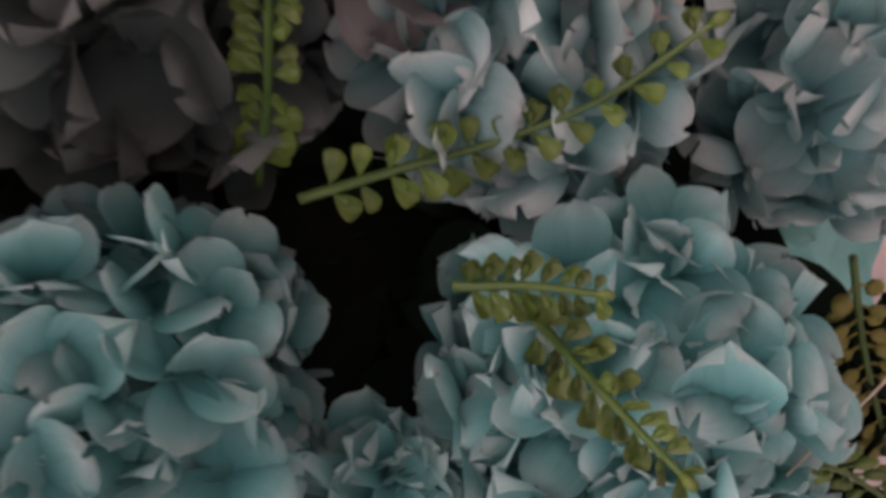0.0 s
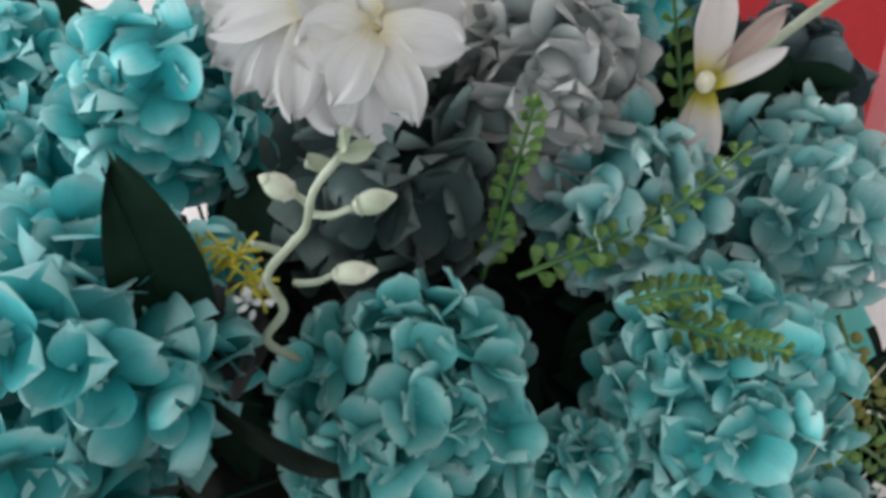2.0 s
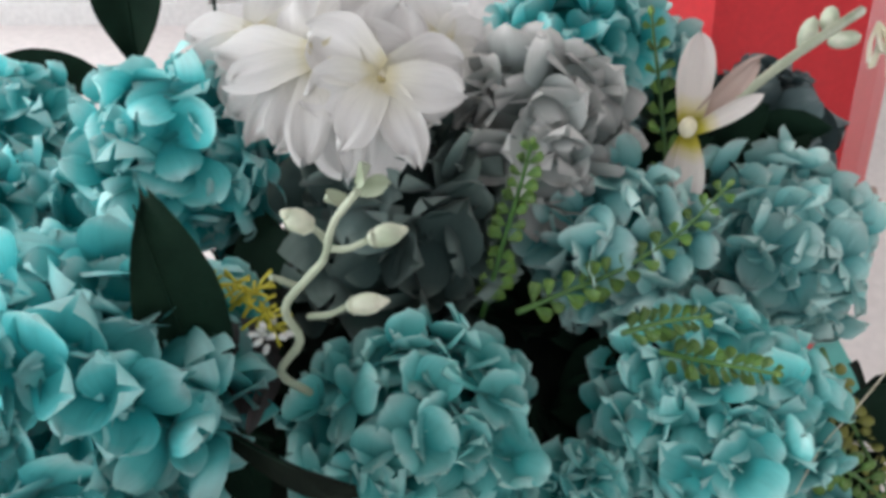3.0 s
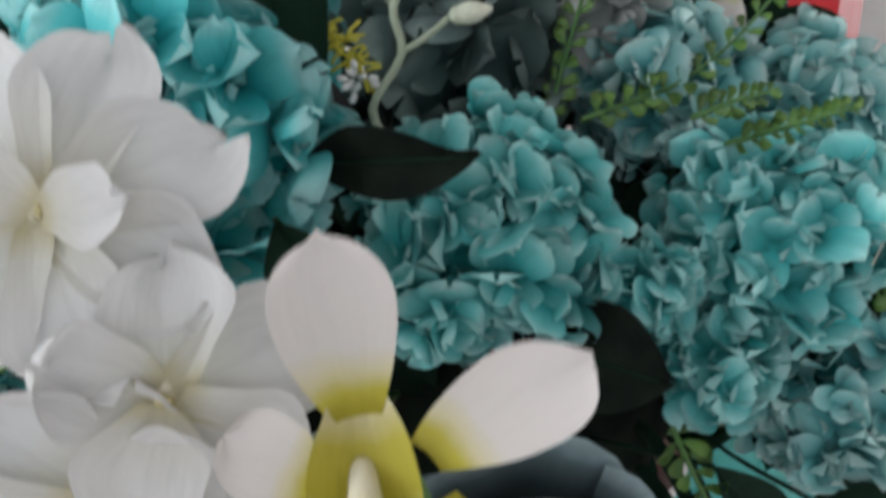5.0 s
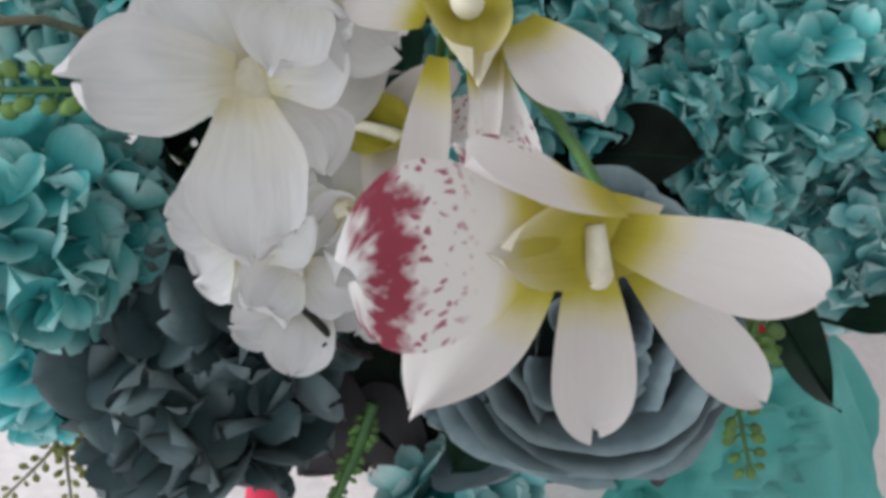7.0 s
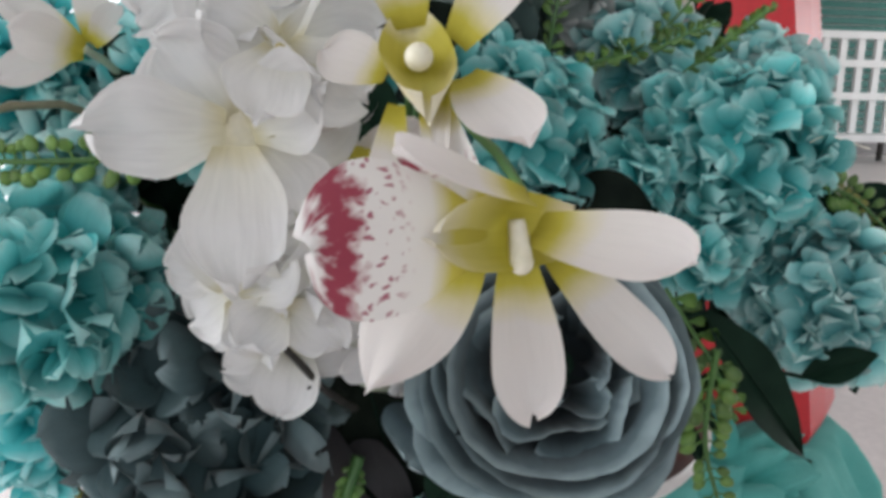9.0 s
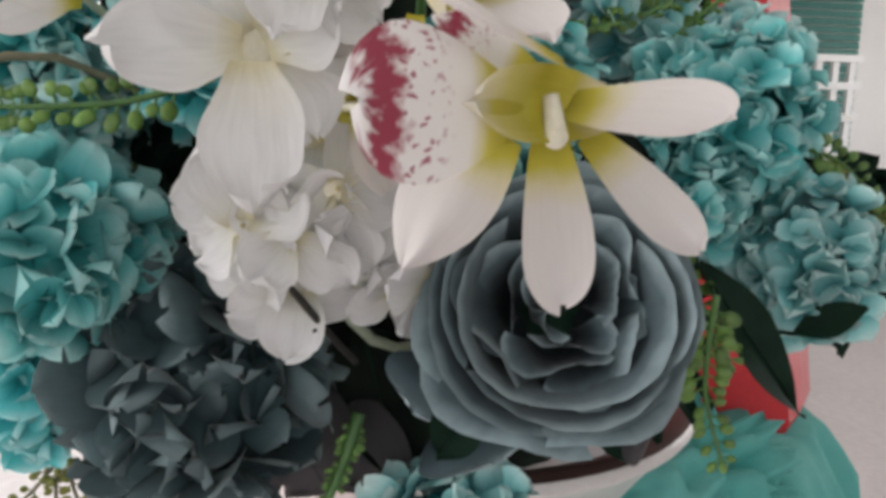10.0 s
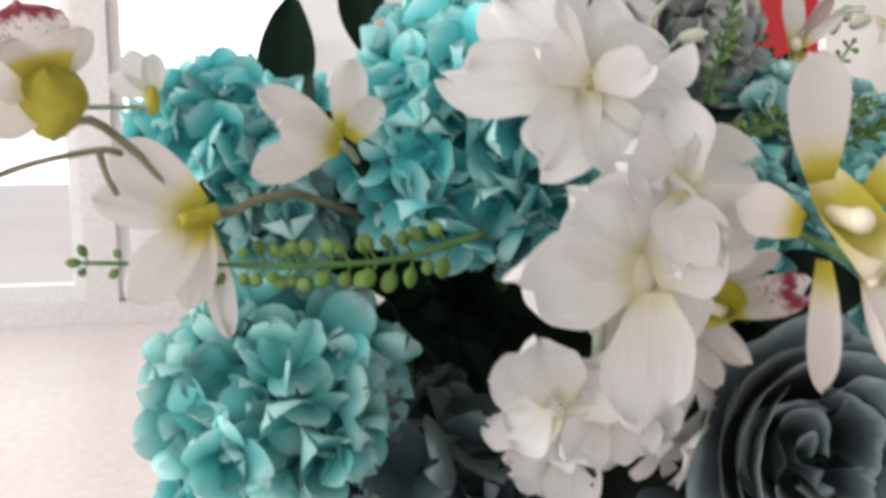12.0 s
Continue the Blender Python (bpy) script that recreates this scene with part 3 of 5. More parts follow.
def petal_part(t, name, root, tip, width, facing, mat, label="", seed=0, **shape):
    """One petal or leaf from base to tip as a part of a thing."""
    root, tip = Vector(root), Vector(tip)
    bm = bmesh.new()
    if mat == ORCHID:
        shape = {"rag": 0.014, "point": 0.5, "nv": 16, **shape}
    add_petal(bm, Matrix(), (tip - root).length, width, rnd=random.Random(seed), **{"nu": 8, "nv": 12, **RAG, **shape})
    return part(name, bm, mat, t, label, m=axes(root, tip - root, facing))


def tube_part(t, name, points, r0, r1, mat, label="", n=14, seg=8, rough=0.06):
    bm = bmesh.new()
    add_tube(bm, smooth_line(points, n), r0, r1, seg, rough, random.Random(3))
    return part(name, bm, mat, t, label)


def bloom(name, label, centre, facing, petals, mat, seed, up=(0, 0, 1), eye=(OCHRE, 0.0022), stem=None, shape=None, group=""):
    """An open flower. petals: (angle anticlockwise from its right, length, width, lean forward in degrees)."""
    t = thing(name, label, "flower", group)
    f = Vector(facing).normalized()
    right = Vector(up).cross(f).normalized()
    top = f.cross(right)
    c = Vector(centre)
    rnd = random.Random(seed)
    for k, (ang, length, width, lean) in enumerate(petals):
        d = math.cos(radians(ang)) * right + math.sin(radians(ang)) * top
        d = math.cos(radians(lean)) * d + math.sin(radians(lean)) * f
        s = {"cup": rnd.uniform(0.05, 0.2), "curl": rnd.uniform(-0.18, 0.02), "ruffle": 0.02, "wide": 0.62, "base": 0.35, **(shape or {})}
        petal_part(t, "petal", c + d * length * 0.06 + f * 0.0006 * k, c + d * length, width, f, mat, seed=seed + k, **s)
    bm = bmesh.new()
    add_blob(bm, axes(c - f * 0.001, top, f), petals[0][1] * 0.16, petals[0][1] * 0.16, petals[0][1] * 0.05, 12, 8)
    part("throat", bm, CREAM, t)
    if eye:
        bm = bmesh.new()
        for k in range(5):
            o = Vector((rnd.uniform(-1, 1), rnd.uniform(-1, 1), rnd.uniform(-1, 1))) * eye[1] * 0.6
            add_blob(bm, Matrix.Translation(c + f * eye[1] * 0.6 + o), eye[1] * 0.6, eye[1] * 0.6, eye[1] * 0.6, 8, 6)
        part("eye", bm, eye[0], t, "yellowish centre")
    if stem:
        tube_part(t, "stem", [c - f * 0.002, *stem], 0.0022, 0.0018, STEM)
    return t


def leaf(label, base, tip, width, facing, seed, sag=0.1, mat=None, stem_to=None, fold=0.12, category="leaf", name="leaf"):
    """A broad leaf with a raised midrib, folded along it, and its stalk."""
    t = thing(name, label, category, "dark leaves")
    blade = petal_part(t, "blade", base, tip, width, facing, mat or LEAF, seed=seed, cup=0.02, curl=-sag, ruffle=0.012, wide=0.48, base=0.12, point=0.85, fold=fold, nu=8, nv=14)
    b, e = Vector(base), Vector(tip)
    f = Vector(facing).normalized()
    side = axes(b, e - b, f)
    line = [side @ Vector((0, (e - b).length * v, -sag * (e - b).length * v * v + 0.0004)) for v in (0.0, 0.25, 0.5, 0.75, 0.96)]
    nest(tube_part(t, "midrib", line, 0.0011, 0.0004, LEAF), blade)
    if stem_to:
        tube_part(t, "stalk", [b, b.lerp(Vector(stem_to), 0.5) - Vector((0, 0, 0.01)), stem_to], 0.0014, 0.0014, LEAF)
    return t


def spray(label, points, pairs, size, seed, mats=None, flat=False, start=0.12, droop=0.0, facing=(0, -0.7, 0.7), stem=0.0016, group="beaded fern sprays"):
    """A fern spray: a stem with plump oval leaflets in pairs, smaller towards the tip."""
    t = thing("fern_spray", label, "fern", group)
    stem_mat, bead_mat = mats or (FERN, BEAD)
    rnd = random.Random(seed)
    line = smooth_line(points, 40)
    bm = bmesh.new()
    add_tube(bm, line, stem, stem * 0.5, 7, 0.08, rnd)
    part("stem", bm, stem_mat, t)
    kinds = []
    for k in range(3):
        bm = bmesh.new()
        line2 = [Vector((0, 0, 0)), Vector((0, size * 0.4, 0)), Vector((0, size * 0.7, 0))]
        add_tube(bm, line2, size * 0.07, size * 0.06, 5)
        if flat:
            add_petal(bm, Matrix.Translation((0, size * 0.3, 0)), size * 1.15, size * rnd.uniform(0.8, 1.0), cup=0.35, curl=rnd.uniform(-0.1, 0.2), ruffle=0.06, wide=0.78, base=0.15, point=0.35, rnd=rnd, nu=4, nv=6)
            add_blob(bm, Matrix.Translation((0, size * 0.62, -size * 0.06)), size * 0.2, size * 0.4, size * 0.12, 6, 5)
            kinds.append(mesh_of("leaflet", bm, bead_mat))
            continue
        add_blob(bm, Matrix.Translation((0, size * 0.95, 0)), size * rnd.uniform(0.32, 0.40), size * rnd.uniform(0.38, 0.48), size * rnd.uniform(0.14, 0.22), 9, 6)
        kinds.append(mesh_of("leaflet", bm, bead_mat))
    f = Vector(facing).normalized()
    for k in range(pairs):
        s = start + (1 - start) * k / (pairs - 0.5)
        i = min(int(s * 40), 39)
        d = (line[i + 1] - line[i]).normalized()
        side = d.cross(f).normalized()
        for sign in (-1, 1):
            way = (side * sign * rnd.uniform(0.8, 1.0) + d * rnd.uniform(0.35, 0.7) + f * rnd.uniform(-0.3, 0.5)).normalized()
            linked("leaflet", kinds[rnd.randrange(3)], t, axes(line[i], way, f + Vector([rnd.uniform(-0.4, 0.4) for _ in range(3)])) @ Matrix.Scale((1.12 - 0.5 * s ** 2) * rnd.uniform(0.85, 1.15), 4))
    bm = bmesh.new()
    add_blob(bm, axes(line[-1], line[-1] - line[-2], f), size * 0.25, size * 0.4, size * 0.22, 8, 6)
    part("tip", bm, bead_mat, t)
    return t


# maroon-spotted lip of the orchids
LIP, _n, _l, _b = material("orchid_lip_fabric")
_uv = _n.new("ShaderNodeUVMap")
_sep = _n.new("ShaderNodeSeparateXYZ")
_l.new(_uv.outputs["UV"], _sep.inputs[0])
_vor = _n.new("ShaderNodeTexVoronoi")
_vor.inputs["Scale"].default_value = 17
_noi = _n.new("ShaderNodeTexNoise")
_noi.inputs["Scale"].default_value = 9
_l.new(_uv.outputs["UV"], _noi.inputs["Vector"])
_l.new(mixed(_n, _l, "MIX", 0.12, _uv.outputs["UV"], _noi.outputs["Color"]), _vor.inputs["Vector"])
_spot = ramp(_n, [(0.22, (1, 1, 1)), (0.36, (0, 0, 0))])
_l.new(_vor.outputs["Distance"], _spot.inputs[0])
_where = ramp(_n, [(0.42, (0, 0, 0)), (0.58, (1, 1, 1)), (0.86, (1, 1, 1)), (0.97, (0, 0, 0))])
_l.new(_sep.outputs["Y"], _where.inputs[0])
_edge = ramp(_n, [(0.70, (0, 0, 0)), (0.80, (1, 1, 1)), (0.90, (1, 1, 1)), (0.97, (0, 0, 0))])
_wob = _n.new("ShaderNodeMath")
_wob.operation = "MULTIPLY_ADD"
_l.new(_noi.outputs["Fac"], _wob.inputs[0])
_wob.inputs[1].default_value = 0.35
_off = _n.new("ShaderNodeMath")
_off.operation = "SUBTRACT"
_l.new(_sep.outputs["Y"], _off.inputs[0])
_off.inputs[1].default_value = 0.17
_l.new(_off.outputs[0], _wob.inputs[2])
_l.new(_wob.outputs[0], _edge.inputs[0])
_ground = ramp(_n, [(0.0, (0.42, 0.36, 0.03)), (0.2, (0.55, 0.48, 0.08)), (0.33, (0.74, 0.71, 0.68)), (1.0, (0.76, 0.73, 0.715))])
_l.new(_sep.outputs["Y"], _ground.inputs[0])
_m1 = mixed(_n, _l, "MULTIPLY", 1.0, _spot.outputs[0], _where.outputs[0])
_c1 = mixed(_n, _l, "MIX", _m1, _ground.outputs[0], (0.36, 0.12, 0.16))
LIP_SPOTS = mixed(_n, _l, "MIX", _edge.outputs[0], _c1, (0.30, 0.045, 0.075))
_l.new(LIP_SPOTS, _b.inputs["Base Color"])
_b.inputs["Roughness"].default_value = 0.7
_t = _n.new("ShaderNodeBsdfTranslucent")
_l.new(LIP_SPOTS, _t.inputs["Color"])
_mx = _n.new("ShaderNodeMixShader")
_mx.inputs[0].default_value = 0.25
_l.new(_b.outputs[0], _mx.inputs[1])
_l.new(_t.outputs[0], _mx.inputs[2])
_l.new(_mx.outputs[0], _n["Material Output"].inputs["Surface"])
GOLD = plain("orchid_throat", (0.30, 0.27, 0.015), (0.46, 0.41, 0.04), 90, 0.6, fine=400)

DEEP = (-0.08, 0.25, 1.02)


# the grey rose
def rose(centre, facing, r, seed):
    t = thing("rose", "large open grey-blue fabric rose with ruffled heart", "flower")
    m = Matrix.Translation(centre) @ Vector(facing).to_track_quat("Z", "Y").to_matrix().to_4x4()
    rnd = random.Random(seed)

    def cup(r0, r1, z0, z1, a0, half, flare, ruf, k, shift=(0, 0), nu=16, nv=8):
        bm = bmesh.new()
        uv = bm.loops.layers.uv.verify()
        ph = rnd.uniform(0, 6.28)
        grid = []
        for j in range(nv + 1):
            v = j / nv
            row = []
            for i in range(nu + 1):
                u = 2 * i / nu - 1
                a = a0 + u * half * (0.75 + 0.25 * v)
                rr = r0 + (r1 - r0) * v ** 0.6 + flare * v ** 5 + ruf * math.sin(k * u + ph) * v ** 2 - 0.05 * r * abs(u) ** 3 + 0.006 * r * math.sin(23 * u + ph) * v
                z = z0 + (z1 - z0) * v * (1 - 0.22 * u ** 4) + 0.5 * ruf * math.cos(1.7 * k * u + ph) * v
                row.append((bm.verts.new(m @ Vector((shift[0] + rr * math.cos(a), shift[1] + rr * math.sin(a), z))), (0.5 + u / 2, v)))
            grid.append(row)
        for p, q in zip(grid, grid[1:]):
            for i in range(nu):
                quad = (p[i], p[i + 1], q[i + 1], q[i])
                f = bm.faces.new([x[0] for x in quad])
                for loop, x in zip(f.loops, quad):
                    loop[uv].uv = x[1]
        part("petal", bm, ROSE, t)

    # broad outer petals that fall open below the bowl
    for k in range(5):
        cup(0.25 * r, rnd.uniform(1.0, 1.12) * r, -0.60 * r, (-0.20 - 0.10 * (k % 2)) * r, 1.2566 * k + 0.4, 0.80, 0.10 * r, 0.07 * r, 4.2)
    # long petals wrapped round the bowl, edge behind edge
    for q, top, a0 in ((0.99, 0.12, 3.6), (0.97, 0.16, 5.9), (0.96, 0.14, 1.4), (0.88, 0.30, 4.9), (0.87, 0.28, 2.3), (0.86, 0.32, 0.3), (0.77, 0.36, 3.4), (0.76, 0.33, 5.6)):
        cup(0.62 * q * r, q * r, -0.55 * r, top * r, a0, rnd.uniform(1.15, 1.45), 0.05 * r, rnd.uniform(0.015, 0.035) * r, rnd.uniform(3.0, 6.0), nu=30, nv=9)
    # crumpled heart sunk in the bowl
    for q, top, a0, half, dx, dy in ((0.68, 0.14, 3.5, 1.1, 0.0, 0.0), (0.64, 0.16, 1.0, 0.9, 0.02, 0.0), (0.62, 0.10, 5.4, 0.9, 0.0, -0.04), (0.50, 0.08, 2.6, 1.5, -0.10, 0.02), (0.46, 0.02, 0.4, 1.2, 0.12, 0.06), (0.42, 0.05, 4.6, 1.3, 0.02, -0.12), (0.32, 0.02, 2.0, 1.9, -0.12, 0.0), (0.28, 0.10, 0.2, 1.3, 0.20, 0.14), (0.24, -0.04, 5.0, 1.6, 0.10, -0.12), (0.14, 0.0, 3.2, 2.2, -0.08, -0.02)):
        cup(0.5 * q * r, q * r, -0.62 * r, (top - 0.06 + rnd.uniform(-0.08, 0.06)) * r, a0, half, rnd.uniform(0.02, 0.08) * r, rnd.uniform(0.08, 0.14) * r, rnd.uniform(2.6, 4.4), (dx * r, dy * r), 34, 10)
    bm = bmesh.new()
    add_blob(bm, m @ Matrix.Translation((0, 0, -0.74 * r)), 0.36 * r, 0.36 * r, 0.16 * r, 12, 8)
    part("calyx", bm, LEAF, t)
    b = m @ Vector((0, 0, -0.8 * r))
    tube_part(t, "stem", [b, b.lerp(Vector(DEEP), 0.5) - Vector((0, 0, 0.02)), DEEP], 0.003, 0.003, FERN)
    return t


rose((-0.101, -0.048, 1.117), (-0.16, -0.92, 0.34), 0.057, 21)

# broad mauve-grey petals low between the slate head and the rose
t = thing("loose_petals", "broad drooping mauve-grey petals beneath the rose", "flower")
MAUVE = cloth_petal("mauve_fabric", [(0.0, (0.03, 0.028, 0.03)), (0.5, (0.075, 0.07, 0.074)), (1.0, (0.14, 0.125, 0.13))], shift=0.1, through_light=0.15)
petal_part(t, "petal", (-0.2021, 0.0716, 1.0479), (-0.2189, 0.0677, 0.9799), 0.075, (0, -1, 0.1), MAUVE, seed=3, cup=0.15, curl=-0.1)
petal_part(t, "petal", (-0.1737, 0.0728, 1.0330), (-0.1772, 0.0709, 0.9749), 0.06, (0, -1, 0.1), MAUVE, seed=4, cup=0.15, curl=-0.1)
petal_part(t, "petal", (-0.1292, 0.0016, 1.0532), (-0.1182, -0.0191, 1.0329), 0.075, (0, -0.9, 0.4), ROSE, seed=5, cup=0.12, curl=-0.1)
petal_part(t, "petal", (-0.1409, 0.0021, 1.0762), (-0.1597, -0.0084, 1.0581), 0.05, (-0.3, -0.9, 0.2), ROSE, seed=6, cup=0.12, curl=-0.1)
petal_part(t, "petal", (-0.0592, -0.0245, 1.0575), (-0.0447, -0.0329, 1.0552), 0.05, (0.2, -0.9, 0.2), MAUVE, seed=7, cup=0.12, curl=-0.05)

# white larkspur spike: open flowers one above another, and the cluster beneath
SPIKE = "white spike flowers"
WS = {"wide": 0.62, "base": 0.38, "cup": 0.16, "curl": -0.12, "ruffle": 0.05, "rag": 0.085, "point": 0.42, "wave": 4.4}
bloom("white_flower", "large white open flower with a pale yellow eye", (-0.2420, -0.0480, 1.2840), (-0.1, -0.85, 0.4), [(178, 0.0495, 0.0316, 5), (128, 0.0504, 0.0335, -10), (75, 0.0486, 0.0316, -8), (30, 0.0468, 0.0335, -2), (-20, 0.0450, 0.0316, 8), (-70, 0.0396, 0.0279, 15), (-118, 0.0396, 0.0288, 12), (150, 0.0270, 0.0205, 32), (10, 0.0252, 0.0195, 36)], WHITE, 31, shape=WS, group=SPIKE)
bloom("white_flower", "white flower squeezed between two larger ones", (-0.2142, -0.0749, 1.2490), (0.1, -0.9, 0.35), [(160, 0.030, 0.028, 15), (90, 0.034, 0.03, 0), (20, 0.040, 0.034, 0), (-40, 0.036, 0.032, 12), (-110, 0.03, 0.03, 20)], WHITE, 35, shape=WS, group=SPIKE)
t = thing("white_flower", "white open flower with long oval side petals", "flower", SPIKE)
W3 = Vector((-0.2280, -0.0768, 1.2205))
for k, (b, e, w) in enumerate((
    ((-0.2333, -0.0825, 1.2205), (-0.2782, -0.0873, 1.2225), 0.034),
    ((-0.2315, -0.0778, 1.2244), (-0.2568, -0.0803, 1.2482), 0.040),
    ((-0.2257, -0.0795, 1.2226), (-0.2014, -0.0872, 1.2364), 0.036),
    ((-0.2294, -0.0869, 1.2159), (-0.2294, -0.0937, 1.1698), 0.036),
    ((-0.2258, -0.0724, 1.2246), (-0.1882, -0.0596, 1.2234), 0.040),
    ((-0.2278, -0.0724, 1.2265), (-0.2212, -0.0787, 1.2534), 0.036),
    ((-0.2239, -0.0824, 1.2150), (-0.2063, -0.0782, 1.1908), 0.034),
)):
    petal_part(t, "petal", b, e, w, (-0.05, -1, 0.2), WHITE, seed=40 + k, wide=0.62, base=0.42, cup=0.16, curl=-0.08, ruffle=0.042, rag=0.075, point=0.44, wave=4.2)
bm = bmesh.new()
add_blob(bm, Matrix.Translation(W3 + Vector((0, 0.002, 0))), 0.010, 0.003, 0.010, 12, 8)
part("throat", bm, CREAM, t)
bm = bmesh.new()
for k in range(7):
    a = 0.9 * k
    add_blob(bm, Matrix.Translation(W3 + Vector((0.002 * math.cos(a), 0.001, 0.002 * math.sin(a)))), 0.0016, 0.0016, 0.0016, 8, 6)
part("eye", bm, OCHRE, t, "yellowish centre")
CLUSTER = [
    ((-0.2353, -0.0351, 1.1511), (-0.3, -0.9, 0.2), 0.028),
    ((-0.2154, -0.0365, 1.1466), (-0.1, -1, -0.1), 0.027),
    ((-0.1973, -0.0383, 1.1669), (0.1, -1, 0.2), 0.028),
    ((-0.1714, -0.0286, 1.1618), (0.4, -0.9, 0.2), 0.026),
    ((-0.1821, -0.0286, 1.1429), (0.2, -1, -0.1), 0.025),
    ((-0.1699, -0.0155, 1.1187), (0.3, -0.9, -0.3), 0.024),
    ((-0.2153, -0.0080, 1.1136), (-0.2, -0.9, -0.3), 0.029),
    ((-0.2334, -0.0022, 1.1206), (-0.5, -0.8, -0.2), 0.024),
    ((-0.1915, -0.0081, 1.1256), (0.0, -0.9, -0.4), 0.024),
    ((-0.1562, -0.0224, 1.1220), (0.6, -0.7, -0.2), 0.024),
    ((-0.2028, -0.0278, 1.1868), (0.0, -1, 0.2), 0.026),
]
for k, (c, f, s) in enumerate(CLUSTER):
    rr = random.Random(60 + k)
    a0 = rr.uniform(0, 90)
    bloom("white_floret", "small white floret with rounded petals in the spike", c, f, [(a0 + 90 * q + rr.uniform(-20, 20), s * rr.uniform(0.85, 1.25), s * rr.uniform(0.85, 1.15), rr.uniform(-15, 35)) for q in range(4)], WHITE, 300 + 10 * k, shape=WS, eye=(OCHRE, 0.0014), group=SPIKE)
t = thing("white_floret", "single broad white petal drooping beneath the spike", "flower", SPIKE)
petal_part(t, "petal", (-0.2117, -0.0095, 1.1186), (-0.2190, -0.0191, 1.0891), 0.031, (0, -1, 0.15), WHITE, seed=77, wide=0.62, base=0.4, cup=0.12, curl=-0.05)
petal_part(t, "petal", (-0.2400, -0.0288, 1.1597), (-0.2647, -0.0274, 1.1601), 0.026, (-0.2, -1, 0.15), WHITE, seed=78, wide=0.6, base=0.4, cup=0.12, curl=-0.05)
t = thing("spike_stem", "pale green main stem of the white spike", "stem")
tube_part(t, "stem", [(-0.2311, -0.0497, 1.2764), (-0.2254, -0.0427, 1.2137), (-0.2073, -0.0154, 1.1368), (-0.1644, 0.0565, 1.0699), DEEP], 0.0026, 0.003, STEM)

# white flowers at the back
BACK = "white flowers at the back"
BS = {"curl": -0.22, "base": 0.5, "ruffle": 0.06, "rag": 0.05, "wave": 4.6, "point": 0.5, "wide": 0.6}
bloom("white_flower", "white flower with long drooping petals, yellow throat", (-0.1333, 0.2168, 1.3470), (-0.1, -0.75, 0.65), [(-75, 0.0570, 0.0285, 10), (-110, 0.0460, 0.0228, 15), (-150, 0.0506, 0.0248, 0), (170, 0.0552, 0.0285, -5), (110, 0.0552, 0.0333, -20), (60, 0.0506, 0.0343, -10), (10, 0.0460, 0.0333, 10), (-92, 0.052, 0.0207, 24), (-130, 0.050, 0.0195, 8), (-55, 0.046, 0.0207, 20), (-165, 0.046, 0.0195, 14)], WHITE, 81, shape=BS, stem=[(-0.1327, 0.2706, 1.2003), DEEP], group=BACK)
bloom("white_flower", "white flower with overlapping broad petals", (-0.1051, 0.2037, 1.3440), (0.05, -0.8, 0.6), [(-100, 0.0478, 0.0343, 5), (-40, 0.0331, 0.0285, 15), (10, 0.0414, 0.0323, 5), (70, 0.0460, 0.0343, -10), (140, 0.0414, 0.0343, 0), (190, 0.0368, 0.0285, 10), (-70, 0.044, 0.0220, 22), (-125, 0.040, 0.0220, 26), (-15, 0.040, 0.0244, 20)], WHITE, 91, shape=BS, stem=[(-0.1015, 0.2705, 1.2003), DEEP], group=BACK)
bloom("white_flower", "white flower with pointed spreading petals", (-0.0742, 0.2394, 1.3430), (0.2, -0.7, 0.7), [(-20, 0.034, 0.0266, 0), (25, 0.034, 0.0285, 0), (90, 0.0460, 0.0323, -10), (150, 0.0414, 0.0323, 0), (-110, 0.0368, 0.0285, 5)], WHITE, 101, shape=BS, stem=[(-0.0704, 0.2907, 1.2008), DEEP], group=BACK)
bloom("white_flower", "white flower leaning behind the bouquet", (-0.1655, 0.2522, 1.3438), (-0.3, -0.6, 0.8), [(180, 0.0460, 0.0248, 0), (-140, 0.0414, 0.0228, 5), (-90, 0.0414, 0.0228, 10), (100, 0.0460, 0.0285, -10), (30, 0.0460, 0.0285, -5)], WHITE, 111, shape=BS, stem=[(-0.1640, 0.3012, 1.2007), DEEP], group=BACK)

# orchids: white, golden throats, maroon-spotted lips
ORCH = "white orchids"
t = thing("orchid", "white orchid with golden throat and maroon lip tip", "flower", ORCH)
FA = (-0.08, -0.88, 0.45)
for k, (b, e, w) in enumerate((
    ((-0.1716, -0.0943, 1.2562), (-0.1808, -0.0947, 1.2997), 0.026),
    ((-0.1570, -0.1024, 1.2516), (-0.1361, -0.1271, 1.2913), 0.022),
    ((-0.1550, -0.1055, 1.2410), (-0.1431, -0.1473, 1.2255), 0.025),
    ((-0.1789, -0.0979, 1.2416), (-0.2003, -0.0903, 1.2493), 0.021),
    ((-0.1769, -0.1076, 1.2316), (-0.1841, -0.1266, 1.1923), 0.0135),
)):
    petal_part(t, "petal", b, e, w, FA, ORCHID, seed=120 + k, wide=0.66, base=0.42, cup=0.12, curl=-0.06, ruffle=0.012)
throat = petal_part(t, "throat", (-0.1714, -0.0912, 1.2589), (-0.1684, -0.1217, 1.2290), 0.024, FA, THROAT, "golden green throat", seed=126, wide=0.5, base=0.5, cup=0.55, curl=0.0, ruffle=0.0)
lip = petal_part(t, "lip", (-0.1662, -0.1094, 1.2344), (-0.1595, -0.1471, 1.1984), 0.015, (-0.1, -0.8, 0.5), LIP, "white lip with maroon tip", seed=127, wide=0.62, base=0.5, cup=0.5, curl=-0.12, ruffle=0.03)
